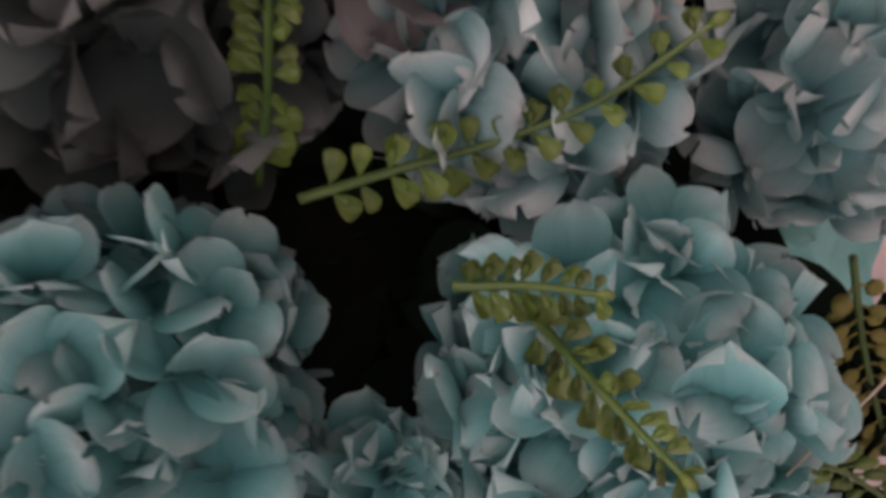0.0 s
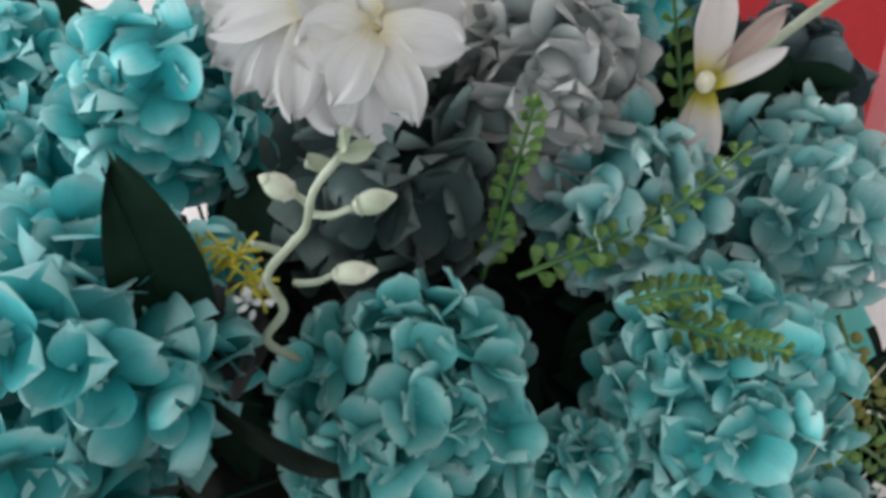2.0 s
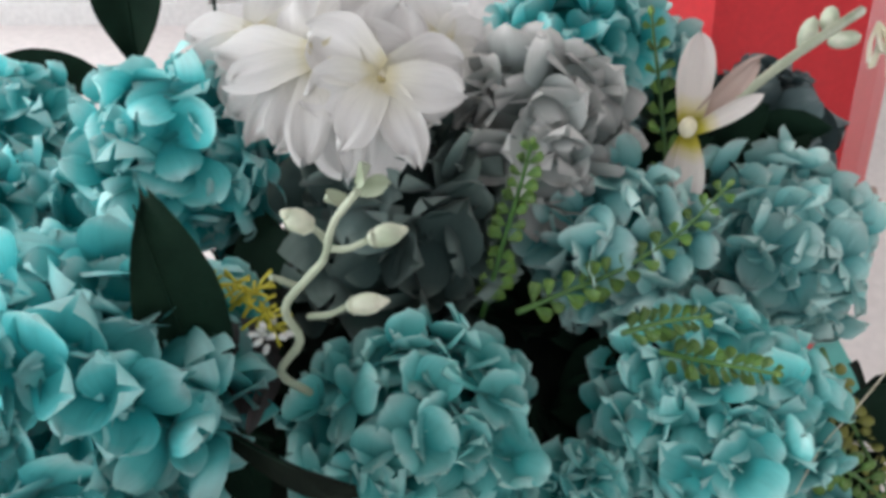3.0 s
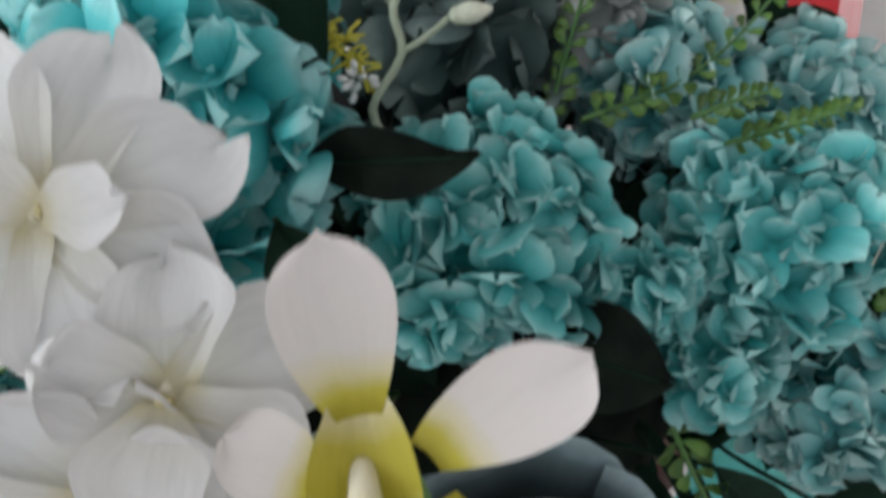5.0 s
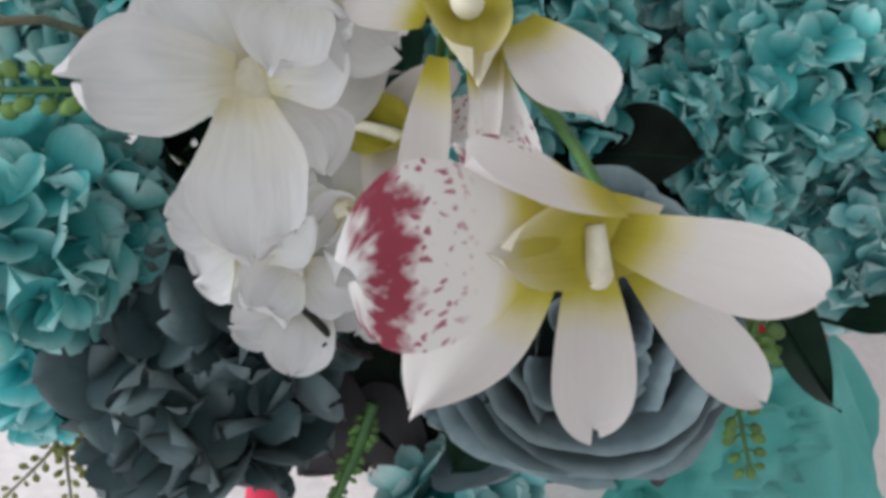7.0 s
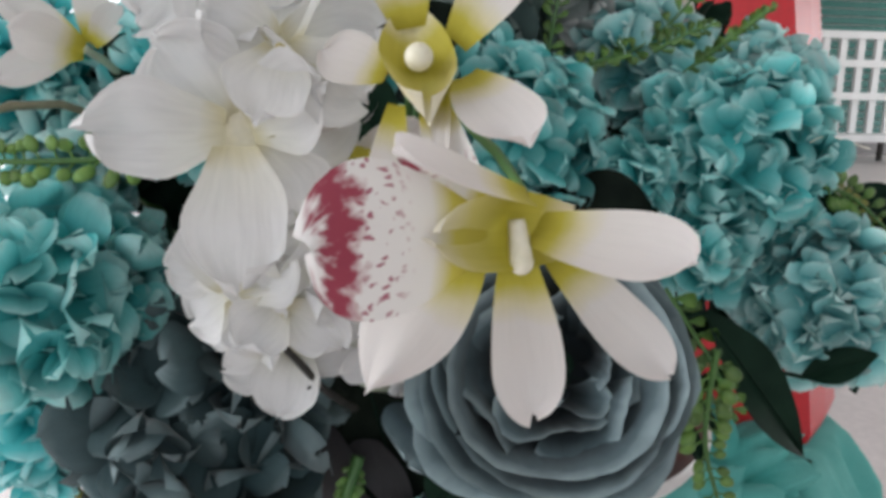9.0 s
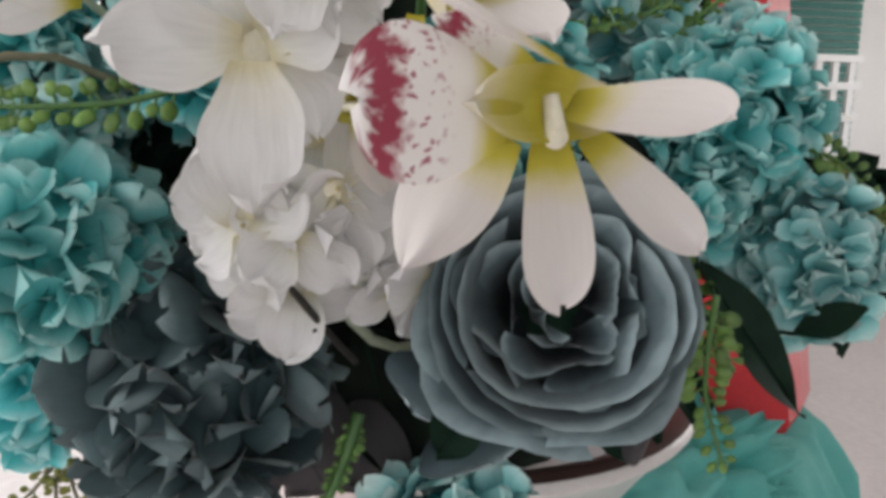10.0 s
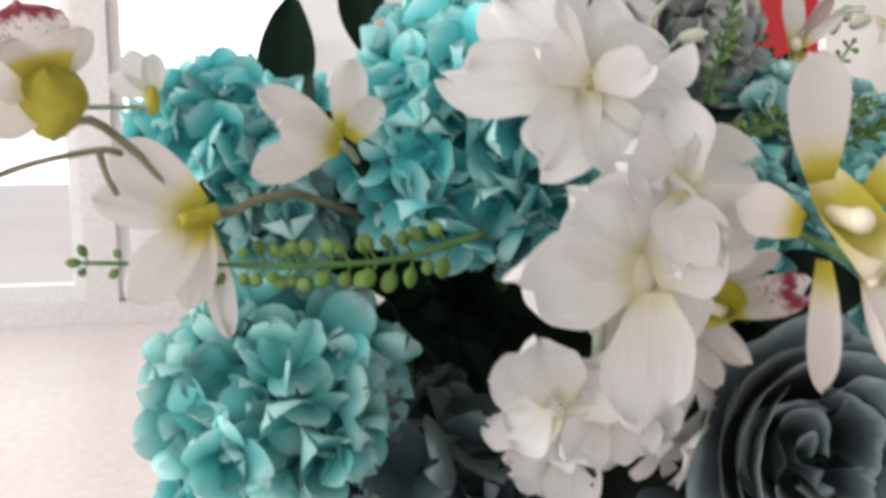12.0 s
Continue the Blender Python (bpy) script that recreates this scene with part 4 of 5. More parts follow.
nest(petal_part(t, "lip_lobe", (-0.1616, -0.1108, 1.2372), (-0.1706, -0.1361, 1.2042), 0.010, (-0.6, -0.7, 0.3), ORCHID, seed=128, wide=0.55, base=0.5, cup=0.2, curl=-0.05), lip)
bm = bmesh.new()
add_tube(bm, smooth_line([(-0.1704, -0.0987, 1.2460), (-0.1707, -0.1074, 1.2462), (-0.1709, -0.1140, 1.2464)], 6), 0.0030, 0.0042, 10)
add_blob(bm, Matrix.Translation((-0.1708, -0.1150, 1.2467)), 0.0046, 0.0046, 0.0046, 12, 8)
nest(part("column", bm, CREAM, t, "cream column"), throat)
tube_part(t, "stem", [(-0.1678, -0.0873, 1.2419), (-0.1654, -0.0494, 1.2374), (-0.1507, 0.0601, 1.1397), DEEP], 0.0018, 0.0024, FERN)

t = thing("orchid", "white orchid in side view with wide spotted lip", "flower", ORCH)
for k, (b, e, w, face) in enumerate((
    ((-0.1489, -0.1785, 1.2038), (-0.1195, -0.2115, 1.2019), 0.020, (0.1, -0.9, 0.5)),
    ((-0.1420, -0.1754, 1.1964), (-0.1138, -0.1875, 1.1665), 0.016, (0.1, -1.0, 0.2)),
    ((-0.1518, -0.1745, 1.1947), (-0.1424, -0.1655, 1.1478), 0.020, (-0.3, -1, 0.1)),
    ((-0.1531, -0.1899, 1.2133), (-0.1884, -0.2064, 1.2254), 0.015, (-0.1, -0.5, 0.85)),
)):
    petal_part(t, "petal", b, e, w, face, ORCHID, seed=130 + k, wide=0.68, base=0.5, cup=0.14, curl=0.03, ruffle=0.012)
throat = petal_part(t, "throat", (-0.1380, -0.1761, 1.2037), (-0.1787, -0.1829, 1.2032), 0.020, (0, -0.9, 0.1), THROAT, "golden green throat", seed=136, wide=0.5, base=0.6, cup=0.35, ruffle=0.0)
lip = petal_part(t, "lip", (-0.1615, -0.1809, 1.2025), (-0.2067, -0.2005, 1.2050), 0.038, (-0.15, -0.9, 0.1), LIP, "white lip edged and spotted maroon", seed=137, wide=0.66, base=0.3, cup=-0.12, curl=0.04, ruffle=0.022, wave=3.4, rag=0.015)
nest(petal_part(t, "lip_lobe", (-0.1696, -0.1814, 1.1985), (-0.1917, -0.1769, 1.1613), 0.026, (-0.2, -1, 0.1), ORCHID, "white lower lobe of the lip", seed=138, wide=0.42, base=0.7, point=0.9, cup=-0.15, curl=0.0), lip)
nest(petal_part(t, "lip_lobe", (-0.1572, -0.1774, 1.2105), (-0.1855, -0.1788, 1.2226), 0.012, (-0.2, -0.9, 0.3), LIP, "upper lobe with a maroon streak", seed=139, wide=0.5, base=0.6, cup=0.2), lip)
bm = bmesh.new()
add_tube(bm, smooth_line([(-0.1539, -0.1797, 1.2063), (-0.1534, -0.1813, 1.2014), (-0.1529, -0.1825, 1.1965)], 6), 0.0022, 0.0030, 10)
add_blob(bm, Matrix.Translation((-0.1529, -0.1825, 1.1961)), 0.0032, 0.0032, 0.0032, 10, 8)
nest(part("column", bm, CREAM, t, "cream column"), throat)
tube_part(t, "stem", [(-0.1431, -0.1684, 1.2017), (-0.1480, -0.1150, 1.2200), (-0.1620, -0.0500, 1.2280), (-0.1500, 0.0600, 1.1400), DEEP], 0.0016, 0.0022, FERN)

t = thing("orchid", "small white orchid with golden throat, half hidden", "flower", ORCH)
C = Vector((-0.189, -0.046, 1.199))
for k, (dx, dy, dz, w) in enumerate(((0.034, -0.012, 0.004, 0.016), (0.024, -0.016, 0.030, 0.018), (0.006, -0.012, -0.034, 0.018), (-0.012, -0.012, 0.03, 0.018), (0.022, -0.010, -0.026, 0.016))):
    petal_part(t, "petal", C, C + Vector((dx, dy, dz)) * 1.0, w, (0.3, -0.9, 0.1), ORCHID, seed=150 + k, wide=0.6, base=0.5, cup=0.2)
throat = petal_part(t, "throat", C + Vector((-0.012, -0.002, 0.004)), C + Vector((0.014, -0.014, -0.002)), 0.022, (0.3, -0.9, 0.2), GOLD, "golden throat", seed=156, wide=0.5, base=0.6, cup=0.9, ruffle=0.0)
lip = petal_part(t, "lip", C + Vector((0.008, -0.016, 0.0)), C + Vector((0.040, -0.024, 0.004)), 0.020, (0.2, -0.6, 0.8), LIP, "blush lip with brownish red streaks", seed=157, wide=0.6, base=0.5, cup=0.4)
bm = bmesh.new()
add_tube(bm, smooth_line([C + Vector((-0.006, -0.004, 0.002)), C + Vector((0.004, -0.012, 0.001)), C + Vector((0.010, -0.016, -0.001))], 5), 0.0022, 0.0028, 9)
nest(part("column", bm, CREAM, t, "cream column"), throat)
tube_part(t, "stem", [C, (-0.17, 0.02, 1.16), DEEP], 0.0022, 0.0028, STEM)

SIDE = "orchids on the outer twig"
t = thing("orchid", "white orchid with golden calyx and red-speckled lip", "flower", SIDE)
throat = petal_part(t, "throat", (-0.4331, 0.0144, 1.2558), (-0.4325, 0.0115, 1.2822), 0.026, (0, -1, 0.2), GOLD, "golden calyx", seed=161, wide=0.6, base=0.35, cup=-0.5, ruffle=0.0)
throat = petal_part(t, "throat", (-0.4338, 0.0202, 1.2552), (-0.4315, 0.0283, 1.2818), 0.026, (0, -1, 0.2), GOLD, "golden calyx", seed=162, wide=0.6, base=0.35, cup=0.4, ruffle=0.0)
lip = petal_part(t, "lip", (-0.4330, 0.0143, 1.2801), (-0.4398, 0.0059, 1.3078), 0.030, (0, -1, 0.2), LIP, "lip speckled red", seed=163, wide=0.6, base=0.5, cup=0.3)
petal_part(t, "petal", (-0.4315, 0.0184, 1.2810), (-0.4149, 0.0129, 1.2971), 0.014, (0, -1, 0.2), ORCHID, seed=164, wide=0.5, base=0.5)
petal_part(t, "petal", (-0.4375, 0.0177, 1.2779), (-0.4536, 0.0041, 1.2842), 0.024, (0, -1, 0.2), ORCHID, seed=165, wide=0.5, base=0.5)
petal_part(t, "petal", (-0.4380, 0.0194, 1.2736), (-0.4592, 0.0115, 1.2598), 0.026, (0, -1, 0.2), ORCHID, seed=166, wide=0.5, base=0.5)
t = thing("orchid", "blush white orchid with drooping petals", "flower", SIDE)
for k, (b, e, w) in enumerate((
    ((-0.3781, 0.0497, 1.2209), (-0.4144, 0.0543, 1.2489), 0.026), ((-0.3795, 0.0488, 1.2160), (-0.4073, 0.0270, 1.1862), 0.024),
    ((-0.3769, 0.0535, 1.2149), (-0.3673, 0.0253, 1.1682), 0.013), ((-0.3804, 0.0587, 1.2155), (-0.4238, 0.0506, 1.2264), 0.020),
    ((-0.3771, 0.0489, 1.2171), (-0.3845, 0.0304, 1.1809), 0.018),
)):
    petal_part(t, "petal", b, e, w, (-0.1, -1, 0.2), ORCHID, seed=170 + k, wide=0.62, base=0.4, cup=0.15, curl=-0.08)
bm = bmesh.new()
add_tube(bm, smooth_line([(-0.3720, 0.0491, 1.2195), (-0.3797, 0.0444, 1.2187), (-0.3870, 0.0396, 1.2181)], 6), 0.0045, 0.003, 10)
part("column", bm, GOLD, t, "golden throat")
t = thing("orchid", "white orchid with cupped petals beside dark leaves", "flower", SIDE)
for k, (b, e, w) in enumerate((
    ((-0.3142, 0.0659, 1.2510), (-0.3553, 0.0602, 1.2354), 0.020), ((-0.3156, 0.0663, 1.2524), (-0.3511, 0.0637, 1.2737), 0.018),
    ((-0.3105, 0.0704, 1.2533), (-0.3081, 0.0671, 1.2893), 0.018), ((-0.3130, 0.0654, 1.2484), (-0.3429, 0.0516, 1.2580), 0.024),
    ((-0.3090, 0.0648, 1.2511), (-0.2954, 0.0634, 1.2711), 0.016),
)):
    petal_part(t, "petal", b, e, w, (-0.1, -1, 0.2), ORCHID, seed=180 + k, wide=0.62, base=0.4, cup=0.2, curl=-0.08)
tube_part(t, "stem", [(-0.3130, 0.0655, 1.2497), (-0.2980, 0.0902, 1.2324), (-0.2544, 0.1868, 1.1532)], 0.002, 0.0025, STEM)
t = thing("orchid", "small white orchid far out on the twig", "flower", SIDE)
for k, (b, e, w) in enumerate((((-0.4003, 0.1152, 1.2675), (-0.4109, 0.1160, 1.2879), 0.014), ((-0.4003, 0.1152, 1.2675), (-0.4211, 0.1151, 1.2730), 0.012), ((-0.4003, 0.1152, 1.2675), (-0.3978, 0.1160, 1.2867), 0.012))):
    petal_part(t, "petal", b, e, w, (-0.1, -1, 0.2), WHITE, seed=190 + k, wide=0.62, base=0.4)
bm = bmesh.new()
add_blob(bm, axes((-0.4000, 0.1150, 1.2638), (0, 0, 1), (0, -1, 0)), 0.004, 0.008, 0.004)
part("calyx", bm, GOLD, t, "golden calyx")
t = thing("orchid_twig", "thin pale forked twig carrying the outer orchids", "twig")
tube_part(t, "stem", [(-0.4331, 0.0183, 1.2554), (-0.4223, 0.0355, 1.2615), (-0.4065, 0.0543, 1.2471), (-0.3741, 0.0586, 1.2165), (-0.3269, 0.0938, 1.2196), (-0.2239, 0.1670, 1.1632)], 0.0018, 0.0024, TWIG)
tube_part(t, "branch", [(-0.4588, 0.0188, 1.2387), (-0.4430, 0.0368, 1.2434), (-0.4199, 0.0489, 1.2472), (-0.4112, 0.0540, 1.2453)], 0.0014, 0.0016, TWIG)
tube_part(t, "branch", [(-0.4199, 0.0489, 1.2472), (-0.4175, 0.0524, 1.2357), (-0.4134, 0.0512, 1.2272)], 0.0016, 0.0012, TWIG)
tube_part(t, "branch", [(-0.3994, 0.1147, 1.2605), (-0.4122, 0.1048, 1.2613), (-0.4266, 0.0651, 1.2640)], 0.0012, 0.0012, STEM)

# the half-closed lily and its twig on the other side
t = thing("lily", "half-closed cream lily on a grey-green twig", "flower")
for k, (b, e, w, fc, mat) in enumerate((
    ((0.0592, 0.2208, 1.3053), (0.0616, 0.2356, 1.3545), 0.021, (0, -0.8, 0.6), ORCHID), ((0.0598, 0.2179, 1.3051), (0.0533, 0.1867, 1.2805), 0.0175, (0, -0.8, 0.6), ORCHID),
    ((0.0612, 0.2181, 1.3066), (0.0886, 0.2065, 1.3329), 0.010, (0, -0.8, 0.6), ORCHID), ((0.0647, 0.2256, 1.3096), (0.0903, 0.2190, 1.3479), 0.015, (0.2, -0.8, 0.4), PINKISH),
    ((0.0570, 0.2188, 1.3046), (0.0394, 0.1939, 1.2820), 0.009, (0, -0.8, 0.6), ORCHID),
)):
    petal_part(t, "petal", b, e, w, fc, mat, seed=200 + k, wide=0.6, base=0.45, cup=0.3, curl=-0.05)
bm = bmesh.new()
add_blob(bm, Matrix.Translation((0.0581, 0.2176, 1.3097)), 0.005, 0.005, 0.006)
part("column", bm, CREAM, t, "cream column")
tube_part(t, "stem", [(0.0839, 0.2214, 1.3233), (0.0964, 0.2268, 1.3322), (0.1288, 0.2500, 1.3399), (0.1839, 0.2941, 1.3445)], 0.0024, 0.003, STEM)
for k, (a, b) in enumerate((((0.1518, 0.2906, 1.3208), (0.1522, 0.2877, 1.3434)), ((0.1641, 0.2867, 1.3280), (0.1747, 0.2718, 1.3376)), ((0.1636, 0.2889, 1.3324), (0.1648, 0.2944, 1.3478)))):
    bm = bmesh.new()
    a, b = Vector(a), Vector(b)
    add_blob(bm, axes((a + b) / 2, b - a, (0, -1, 0)), 0.0055, (b - a).length * 0.5, 0.0055)
    part("bud", bm, BUD, t, "pale green bud")
t = thing("blossom_tuft", "drooping cream tuft of thin filaments", "flower")
rt = random.Random(17)
A0 = Vector((0.1925, 0.2869, 1.3403))
for k in range(9):
    e = Vector((0.1913, 0.2668, 1.3221)) + Vector((rt.uniform(-0.012, 0.012), rt.uniform(-0.008, 0.008), rt.uniform(-0.006, 0.006)))
    tube_part(t, "filament", [A0, A0.lerp(e, 0.5) + Vector((rt.uniform(-0.004, 0.004), 0, 0)), e], 0.0012, 0.0016, CREAM, n=6, seg=6)
t = thing("dry_sprig", "thin reddish dry sprig with tiny seed heads", "twig")
for k, pts in enumerate((
    ((0.1669, 0.2622, 1.2247), (0.1816, 0.2564, 1.2333), (0.2041, 0.2422, 1.2374)), ((0.1757, 0.2589, 1.2301), (0.1871, 0.2563, 1.2414), (0.1956, 0.2505, 1.2419)), ((0.1845, 0.2548, 1.2340), (0.1985, 0.2472, 1.2393), (0.2038, 0.2462, 1.2456)),
)):
    tube_part(t, "branch", pts, 0.0012, 0.0008, TWIG, n=8, seg=6)
    for q in range(4):
        p = Vector(pts[1]).lerp(Vector(pts[2]), q / 3) + Vector((rt.uniform(-0.004, 0.004), 0, rt.uniform(-0.005, 0.006)))
        bm = bmesh.new()
        add_blob(bm, Matrix.Translation(p), 0.003, 0.003, 0.0035, 7, 5)
        part("seed_head", bm, PINKISH, t)

# pale branching stem with buds
t = thing("bud_branch", "pale green branching stem with closed buds", "branch")
tube_part(t, "stem", [(-0.1402, 0.0992, 1.2459), (-0.1511, 0.0918, 1.2661), (-0.1415, 0.0833, 1.2913), (-0.1460, 0.0805, 1.3104), (-0.1361, 0.0769, 1.3283), (-0.1304, 0.0731, 1.3389), (-0.1267, 0.0684, 1.3570), (-0.1185, 0.0660, 1.3711)], 0.0019, 0.0013, STEM, n=28)
for k, (pts, bud) in enumerate((
    (((-0.1385, 0.1014, 1.2878), (-0.1299, 0.0911, 1.2976), (-0.1230, 0.0858, 1.3061)), (-0.1069, 0.0828, 1.3107)),
    (((-0.1298, 0.0918, 1.3295), (-0.1224, 0.0879, 1.3321), (-0.1149, 0.0856, 1.3373)), (-0.1001, 0.0872, 1.3409)),
    (((-0.1297, 0.0916, 1.3323), (-0.1322, 0.0875, 1.3398), (-0.1344, 0.0844, 1.3439)), (-0.1449, 0.0836, 1.3521)),
    (((-0.1431, 0.0983, 1.3070), (-0.1483, 0.0958, 1.3120), (-0.1515, 0.0926, 1.3160)), None),
)):
    branch = tube_part(t, "branch", pts, 0.0016, 0.0012, STEM, n=8)
    if bud:
        a, b = Vector(pts[-1]), Vector(bud)
        bm = bmesh.new()
        line = [a.lerp(b, s) for s in (0, 0.15, 0.3, 0.45, 0.6, 0.75, 0.9, 1.0)]
        add_tube(bm, line[:2], 0.0018, 0.0040, 10)
        add_blob(bm, axes(a.lerp(b, 0.45), b - a, (0, -1, 0.5)), 0.0044, (b - a).length * 0.44, 0.0044, 12, 9)
        add_tube(bm, line[5:], 0.0030, 0.0006, 10)
        nest(part("bud", bm, BUD, t, "closed pale bud"), branch)
for k, (a, b) in enumerate((((-0.1198, 0.0835, 1.3597), (-0.1060, 0.0800, 1.3640)), ((-0.1187, 0.0846, 1.3614), (-0.1121, 0.0761, 1.3754)), ((-0.1218, 0.0849, 1.3565), (-0.1307, 0.0775, 1.3591)))):
    petal_part(t, "sepal", a, b, 0.008, (0, -0.6, 0.8), STEM, seed=210 + k, nu=4, nv=6, cup=0.3)

t = thing("filament_flower", "yellow brush-like filament flower with white tips", "flower")
ry = random.Random(9)
line = smooth_line([(-0.1834, 0.1211, 1.2877), (-0.1710, 0.1197, 1.2913), (-0.1606, 0.1165, 1.2856), (-0.1549, 0.1089, 1.2758)], 20)
for k in range(60):
    p = line[ry.randrange(21)]
    d = Vector([ry.uniform(-1, 1) for _ in range(3)]).normalized() * ry.uniform(0.007, 0.013)
    bm = bmesh.new()
    add_tube(bm, [p, p + d * 0.5 + Vector((0, 0, 0.001)), p + d], 0.0006, 0.0009, 5)
    part("filament", bm, YELLOW, t)
for q, c in enumerate(((-0.1861, 0.1170, 1.2910), (-0.1549, 0.1073, 1.2739))):
    for k in range(14):
        d = Vector([ry.uniform(-1, 1) for _ in range(3)]).normalized() * ry.uniform(0.004, 0.009)
        bm = bmesh.new()
        add_blob(bm, axes(Vector(c) + d, d, (0, -1, 0)), 0.0016, 0.0030, 0.0016, 6, 5)
        part("white_tip", bm, WHITE_PAINT, t)
t = thing("blush_flower", "blush grey petals lying deep between the heads", "flower")
for k, (b, e, w) in enumerate((((-0.1552, 0.1218, 1.2471), (-0.1826, 0.1187, 1.2620), 0.026), ((-0.1551, 0.1227, 1.2480), (-0.1769, 0.1053, 1.2465), 0.022), ((-0.1552, 0.1218, 1.2471), (-0.1722, 0.0966, 1.2371), 0.02), ((-0.1560, 0.1183, 1.2503), (-0.1664, 0.0823, 1.2360), 0.007), ((-0.1939, 0.0362, 1.2171), (-0.1698, 0.0333, 1.2267), 0.022), ((-0.1771, 0.0433, 1.2094), (-0.1811, 0.0259, 1.2052), 0.02))):
    petal_part(t, "petal", b, e, w, (0, -0.7, 0.7), MAUVE if k in (2,) else ORCHID if k > 3 else MAUVE, seed=220 + k, cup=0.2)

# ---- leaves ----
leaf("upright dark green leaf with toothed edge", (-0.1849, 0.1056, 1.2233), (-0.1914, 0.0791, 1.3593), 0.036, (0.45, -0.88, 0.15), 230, 0.05, stem_to=DEEP)
leaf("dark green leaf at the bouquet's back edge", (-0.3058, 0.4792, 1.2097), (-0.3878, 0.4656, 1.2355), 0.036, (0, -0.7, 0.6), 231, 0.12, stem_to=(-0.2059, 0.3502, 1.0992))
leaf("upright dark green leaf against the light", (-0.2943, 0.5179, 1.2128), (-0.2910, 0.5216, 1.3398), 0.056, (0, -1, 0.2), 232, 0.02, stem_to=(-0.2216, 0.3302, 1.0988))
leaf("upright dark green leaf against the light", (-0.2205, 0.4896, 1.2877), (-0.2295, 0.4885, 1.3806), 0.046, (0, -1, 0.2), 233, 0.02, stem_to=(-0.2008, 0.3300, 1.0989))
leaf("dark green leaf beside an orchid", (-0.2748, 0.0844, 1.2325), (-0.3099, 0.0852, 1.2520), 0.030, (0, -1, 0.3), 234, 0.05, stem_to=(-0.2040, 0.1861, 1.1230))
# very dark leaves take the filler's near-black, shade put into their colour
leaf("very dark green leaf reaching over a hydrangea", (-0.1762, 0.0805, 1.2479), (-0.1258, 0.0217, 1.2699), 0.032, (0.15, -1, 0.12), 235, 0.08, mat=SHADE_DARK, stem_to=DEEP)
leaf("very dark leaf behind the rose", (-0.0764, 0.0786, 1.1604), (-0.0304, 0.0189, 1.1747), 0.050, (0, -0.8, 0.5), 236, 0.05, mat=SHADE_DARK, stem_to=DEEP)
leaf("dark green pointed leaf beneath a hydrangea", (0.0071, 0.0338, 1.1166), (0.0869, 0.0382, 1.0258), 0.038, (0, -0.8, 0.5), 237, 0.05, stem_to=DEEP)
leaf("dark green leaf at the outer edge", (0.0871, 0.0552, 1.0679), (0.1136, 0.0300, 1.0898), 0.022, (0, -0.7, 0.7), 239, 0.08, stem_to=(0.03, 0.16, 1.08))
leaf("very dark leaf hanging beside the rose", (-0.1755, 0.0828, 1.0759), (-0.1483, 0.0767, 0.9784), 0.050, (0, -1, 0.1), 240, 0.02, mat=SHADE_DARK, stem_to=DEEP)
leaf("dark green leaf hanging beneath the rose", (-0.1329, -0.0108, 1.0575), (-0.1483, -0.0189, 1.0365), 0.028, (0, -1, 0.1), 241, 0.05, stem_to=DEEP)
leaf("dark curling leaf hanging low", (-0.3234, 0.1134, 1.0114), (-0.3279, 0.0933, 0.9859), 0.020, (0.6, -0.8, 0.1), 242, 0.05, stem_to=(-0.2542, 0.1601, 1.0101))
leaf("thin dark curling leaf tip hanging low", (-0.3280, 0.0944, 0.9888), (-0.2964, 0.0779, 0.9648), 0.012, (0.2, -0.8, 0.6), 243, 0.12)
leaf("dark green leaf showing behind the white spike", (-0.1899, 0.0204, 1.2500), (-0.1669, 0.0289, 1.2017), 0.030, (0, -1, 0.2), 244, 0.05, stem_to=DEEP)
leaf("dark leaf between the hydrangeas", (-0.1886, 0.1433, 1.2089), (-0.1657, 0.0960, 1.1633), 0.026, (0, -0.7, 0.7), 245, 0.05, stem_to=DEEP)

t = thing("dark_stick", "bare dark cut twig poking from the white spike", "twig")
tube_part(t, "stick", [(-0.2218, -0.0253, 1.1290), (-0.2098, -0.0152, 1.1119), (-0.1976, -0.0062, 1.0943), (-0.1823, 0.0361, 1.0680)], 0.0017, 0.0020, DARK_TWIG, n=10)
tube_part(t, "stub", [(-0.2016, -0.0085, 1.1002), (-0.2062, -0.0160, 1.1001)], 0.0009, 0.0007, DARK_TWIG, n=3)
t = thing("dark_stalk", "thin dark stalk hanging below the slate head", "twig")
tube_part(t, "stalk", [(-0.2996, 0.0979, 0.9884), (-0.2887, 0.0881, 0.9748), (-0.2734, 0.0741, 0.9531)], 0.0022, 0.0018, DARK_TWIG, n=8)

# ---- fern sprays ----
spray("upright green fern spray with round leaflets", [(-0.0550, 0.1600, 1.2320), (-0.0480, 0.1640, 1.2680), (-0.0430, 0.1630, 1.3030), (-0.0400, 0.1580, 1.3360)], 12, 0.0070, 250, flat=True)
spray("long green fern spray with bead-like leaflets", [(-0.0400, 0.1480, 1.2450), (-0.0130, 0.1540, 1.2530), (0.0140, 0.1580, 1.2630), (0.0380, 0.1560, 1.2860), (0.0570, 0.1570, 1.3130)], 13, 0.0068, 251, flat=True, start=0.08)
spray("short yellow-green fern spray", [(0.0030, 0.1170, 1.2570), (0.0200, 0.1130, 1.2670), (0.0370, 0.1080, 1.2740)], 8, 0.0060, 252, flat=True)
spray("yellow-green fern spray lying across a hydrangea", [(0.0240, 0.1160, 1.2450), (0.0370, 0.0880, 1.2640), (0.0490, 0.0640, 1.2810)], 11, 0.0062, 253, flat=True)
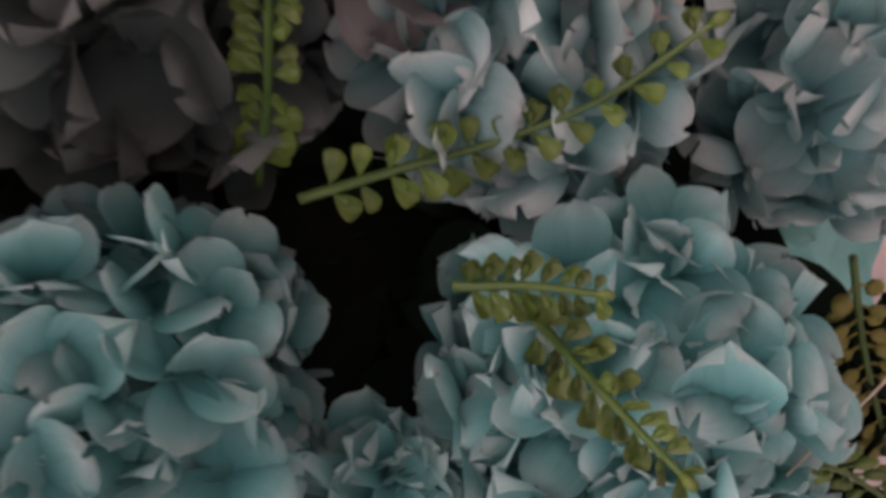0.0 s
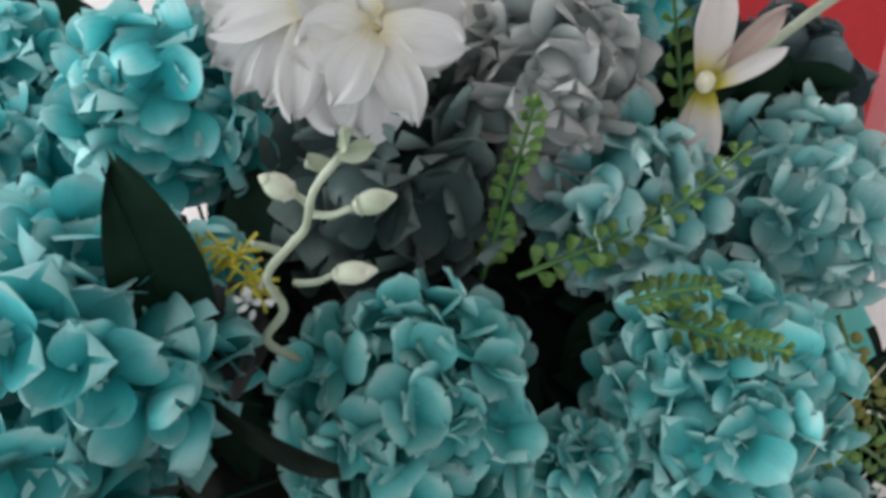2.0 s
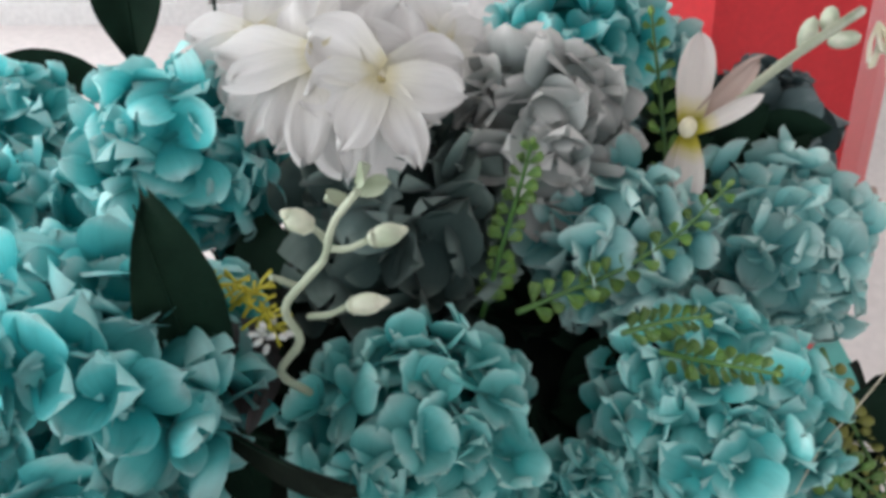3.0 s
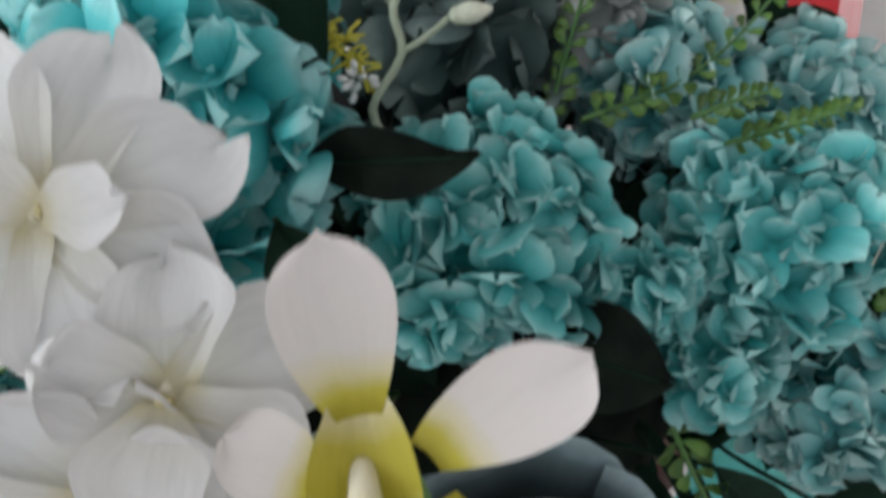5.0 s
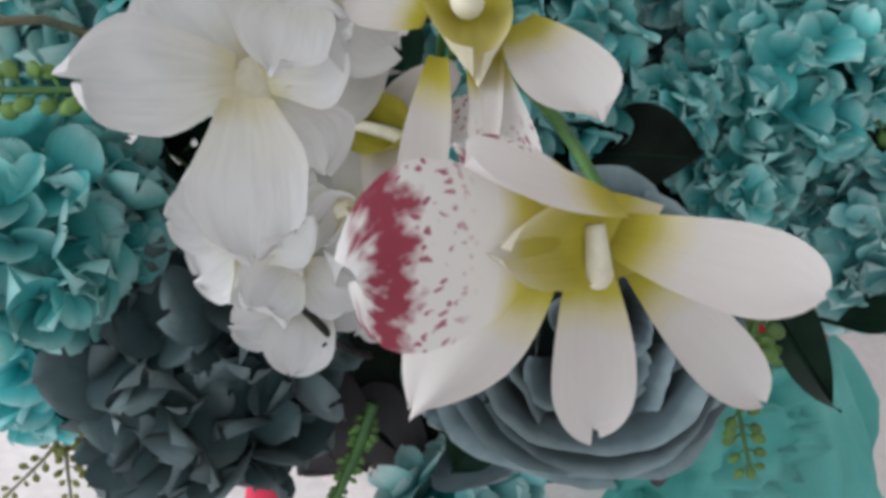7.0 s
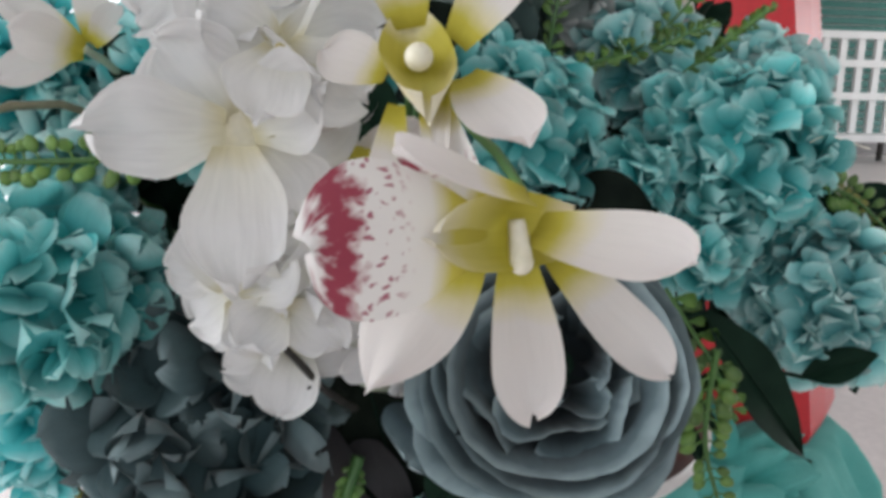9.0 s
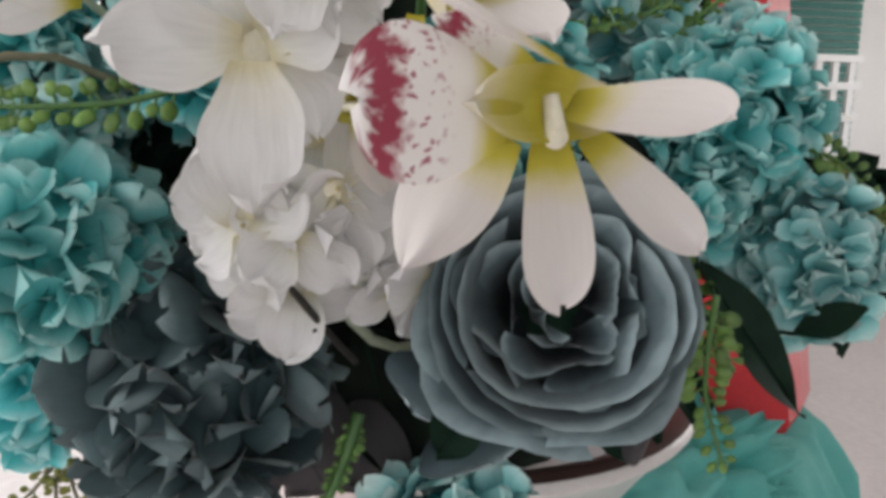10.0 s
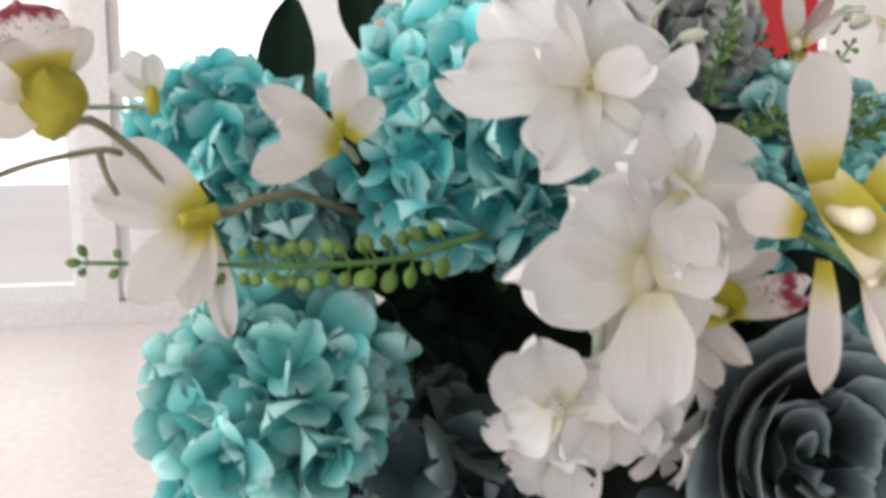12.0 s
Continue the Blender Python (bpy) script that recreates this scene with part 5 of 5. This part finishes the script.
spray("olive fern spray at the bouquet's edge", [(0.1473, 0.1669, 1.1929), (0.1600, 0.1449, 1.1650), (0.1746, 0.1217, 1.1406), (0.1897, 0.0995, 1.1203)], 16, 0.0085, 254, mats=(FERN, OLIVE))
spray("thin upright fern spray at the back", [(0.0647, 0.2320, 1.2499), (0.0577, 0.2508, 1.2965), (0.0457, 0.2702, 1.3529)], 9, 0.008, 255, flat=True)
spray("beaded fern spray held out level", [(-0.2500, 0.0300, 1.2116), (-0.2920, 0.0320, 1.1998), (-0.3321, 0.0360, 1.1969), (-0.3662, 0.0420, 1.1967), (-0.4340, 0.0600, 1.1950)], 20, 0.0095, 256, facing=(0, -0.9, 0.45), stem=0.002)
spray("hanging fern spray with oval green beads", [(-0.0045, -0.0086, 1.1098), (-0.0062, -0.0075, 1.0839), (-0.0041, -0.0058, 1.0540), (0.0095, -0.0049, 1.0147)], 13, 0.0105, 257, facing=(0, -1, 0.1), stem=0.002)
spray("thick green fern stalk hanging over the rim", [(-0.1794, 0.0459, 1.0357), (-0.1862, 0.0400, 1.0164), (-0.1978, 0.0318, 0.9927), (-0.2090, 0.0237, 0.9727)], 16, 0.0055, 258, facing=(0, -1, 0.1), stem=0.0038)
OG = (TWIG, OLIVE)
spray("drooping olive seed spray", [(-0.3464, 0.1093, 0.9993), (-0.3576, 0.1005, 0.9818), (-0.3790, 0.0876, 0.9632)], 8, 0.006, 259, mats=OG, facing=(0, -1, 0.1))
spray("drooping olive seed spray", [(-0.3464, 0.1093, 0.9993), (-0.3490, 0.1017, 0.9806), (-0.3463, 0.0911, 0.9550)], 7, 0.0065, 260, mats=OG, facing=(0, -1, 0.1))
spray("drooping olive seed spray", [(-0.3434, 0.1092, 0.9974), (-0.3403, 0.1028, 0.9794), (-0.3328, 0.0958, 0.9599)], 5, 0.0065, 261, mats=OG, facing=(0, -1, 0.1))
spray("pale drooping seed spray", [(-0.3947, 0.1185, 1.0273), (-0.4219, 0.1116, 1.0190), (-0.4564, 0.1022, 1.0130)], 10, 0.0075, 262, mats=(STEM, BUD), facing=(0, -1, 0.1))
spray("green fern spray reaching past the hydrangea", [(0.1086, 0.0934, 1.1782), (0.1369, 0.0979, 1.1690), (0.1710, 0.0943, 1.1397)], 9, 0.009, 263, facing=(0, -1, 0.2))
spray("green fern spray beside the hanging leaf", [(-0.0068, 0.0527, 1.1252), (0.0009, 0.0385, 1.1096), (0.0148, 0.0248, 1.0843), (0.0222, 0.0156, 1.0621)], 9, 0.008, 266, flat=True, facing=(0, -1, 0.3))

t = thing("tan_bead", "flat round tan bead stuck among petals", "bead")
bm = bmesh.new()
add_blob(bm, axes((-0.2790, 0.1300, 1.3038), (0, 0.3, 1), (0, -1, 0.3)), 0.0062, 0.0068, 0.0026, 14, 8)
part("disc", bm, PINKISH, t)

# loose thread of glue across the bouquet
t = thing("glue_thread", "single stray translucent thread of hot glue", "thread")
tube_part(t, "thread", [(0.1791, 0.1485, 1.1966), (0.1324, 0.1089, 1.2051), (0.1035, 0.0859, 1.2095), (0.0768, 0.0594, 1.2079)], 0.0005, 0.0004, CREAM, n=16, seg=5)

# ---- the dark heart of the bouquet: filler added for its inner shade ----
t = thing("filler_core", "added near-black core with leaves for the shaded inside", "foam")
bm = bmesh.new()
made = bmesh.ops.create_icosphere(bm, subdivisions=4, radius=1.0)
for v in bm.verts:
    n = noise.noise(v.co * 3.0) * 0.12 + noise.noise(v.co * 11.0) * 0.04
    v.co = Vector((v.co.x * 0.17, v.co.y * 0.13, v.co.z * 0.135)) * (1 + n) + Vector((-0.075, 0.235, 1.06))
part("block", bm, SHADE_DARK, t)
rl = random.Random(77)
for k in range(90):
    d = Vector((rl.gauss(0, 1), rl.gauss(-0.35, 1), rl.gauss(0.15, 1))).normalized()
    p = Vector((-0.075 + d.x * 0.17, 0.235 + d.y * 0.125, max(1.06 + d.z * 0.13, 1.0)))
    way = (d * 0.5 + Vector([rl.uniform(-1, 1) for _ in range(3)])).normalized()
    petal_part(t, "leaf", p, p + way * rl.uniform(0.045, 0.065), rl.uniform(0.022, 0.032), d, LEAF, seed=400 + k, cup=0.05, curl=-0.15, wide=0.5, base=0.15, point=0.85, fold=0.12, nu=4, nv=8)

# leaf clumps added to close see-through gaps and darken them like shade
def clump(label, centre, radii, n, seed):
    t = thing("leaf_filler", label, "foliage", "dark filler foliage")
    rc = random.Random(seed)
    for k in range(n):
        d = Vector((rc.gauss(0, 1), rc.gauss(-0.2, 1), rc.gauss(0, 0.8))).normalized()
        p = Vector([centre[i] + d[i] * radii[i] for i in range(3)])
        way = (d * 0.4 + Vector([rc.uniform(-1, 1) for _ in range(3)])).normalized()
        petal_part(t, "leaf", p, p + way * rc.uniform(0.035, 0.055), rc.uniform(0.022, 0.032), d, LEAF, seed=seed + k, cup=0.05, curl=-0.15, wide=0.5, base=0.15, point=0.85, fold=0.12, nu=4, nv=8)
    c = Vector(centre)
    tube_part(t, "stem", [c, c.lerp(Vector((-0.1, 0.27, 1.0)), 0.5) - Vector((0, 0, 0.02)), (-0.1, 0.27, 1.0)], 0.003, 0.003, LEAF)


clump("dark filler leaves added behind the side orchids", (-0.275, 0.205, 1.165), (0.075, 0.055, 0.045), 40, 500)
clump("dark filler leaves added deep between the heads", (-0.155, 0.185, 1.205), (0.035, 0.035, 0.03), 26, 600)
clump("dark filler leaves added at the back", (-0.285, 0.275, 1.205), (0.05, 0.05, 0.035), 26, 700)
clump("dark filler leaves added low beneath the pale heads", (0.13, 0.13, 1.10), (0.04, 0.04, 0.035), 24, 900)
clump("dark filler leaves added behind the white spike", (-0.262, 0.13, 1.135), (0.03, 0.03, 0.03), 18, 950)
clump("dark filler leaves added in the shaded gap between the heads", (0.035, 0.225, 1.185), (0.032, 0.03, 0.03), 36, 1000)
clump("dark filler leaves added in the shaded gap behind the lily", (0.1156, 0.2873, 1.2592), (0.022, 0.022, 0.022), 20, 1050)
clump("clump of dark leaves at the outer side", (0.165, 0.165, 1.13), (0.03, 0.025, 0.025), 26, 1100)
clump("dark filler leaves added beside the aqua heads", (-0.2984, 0.1604, 1.2240), (0.02, 0.02, 0.02), 20, 1150)
clump("dark filler leaves added low behind the lily", (0.0907, 0.3206, 1.2090), (0.016, 0.016, 0.016), 18, 1200)
clump("dark filler leaves added behind the fern sprays", (0.005, 0.265, 1.200), (0.055, 0.03, 0.04), 44, 1250)
clump("dark filler leaves added beneath the back heads", (0.075, 0.285, 1.235), (0.03, 0.03, 0.035), 30, 1300)
clump("dark filler leaves added under the pale heads", (0.045, 0.165, 1.165), (0.05, 0.05, 0.04), 30, 800)

t = thing("red_stake", "narrow pinkish red tapering stake behind the vase", "stake")
bm = bmesh.new()
add_lathe(bm, [(0.0, 0.0), (0.06, 0.0), (0.055, 0.02), (0.03, 0.5), (0.006, 0.775), (0.0, 0.78)], 20, (-0.27, 0.62, 0))
part("body", bm, RUBY, t)
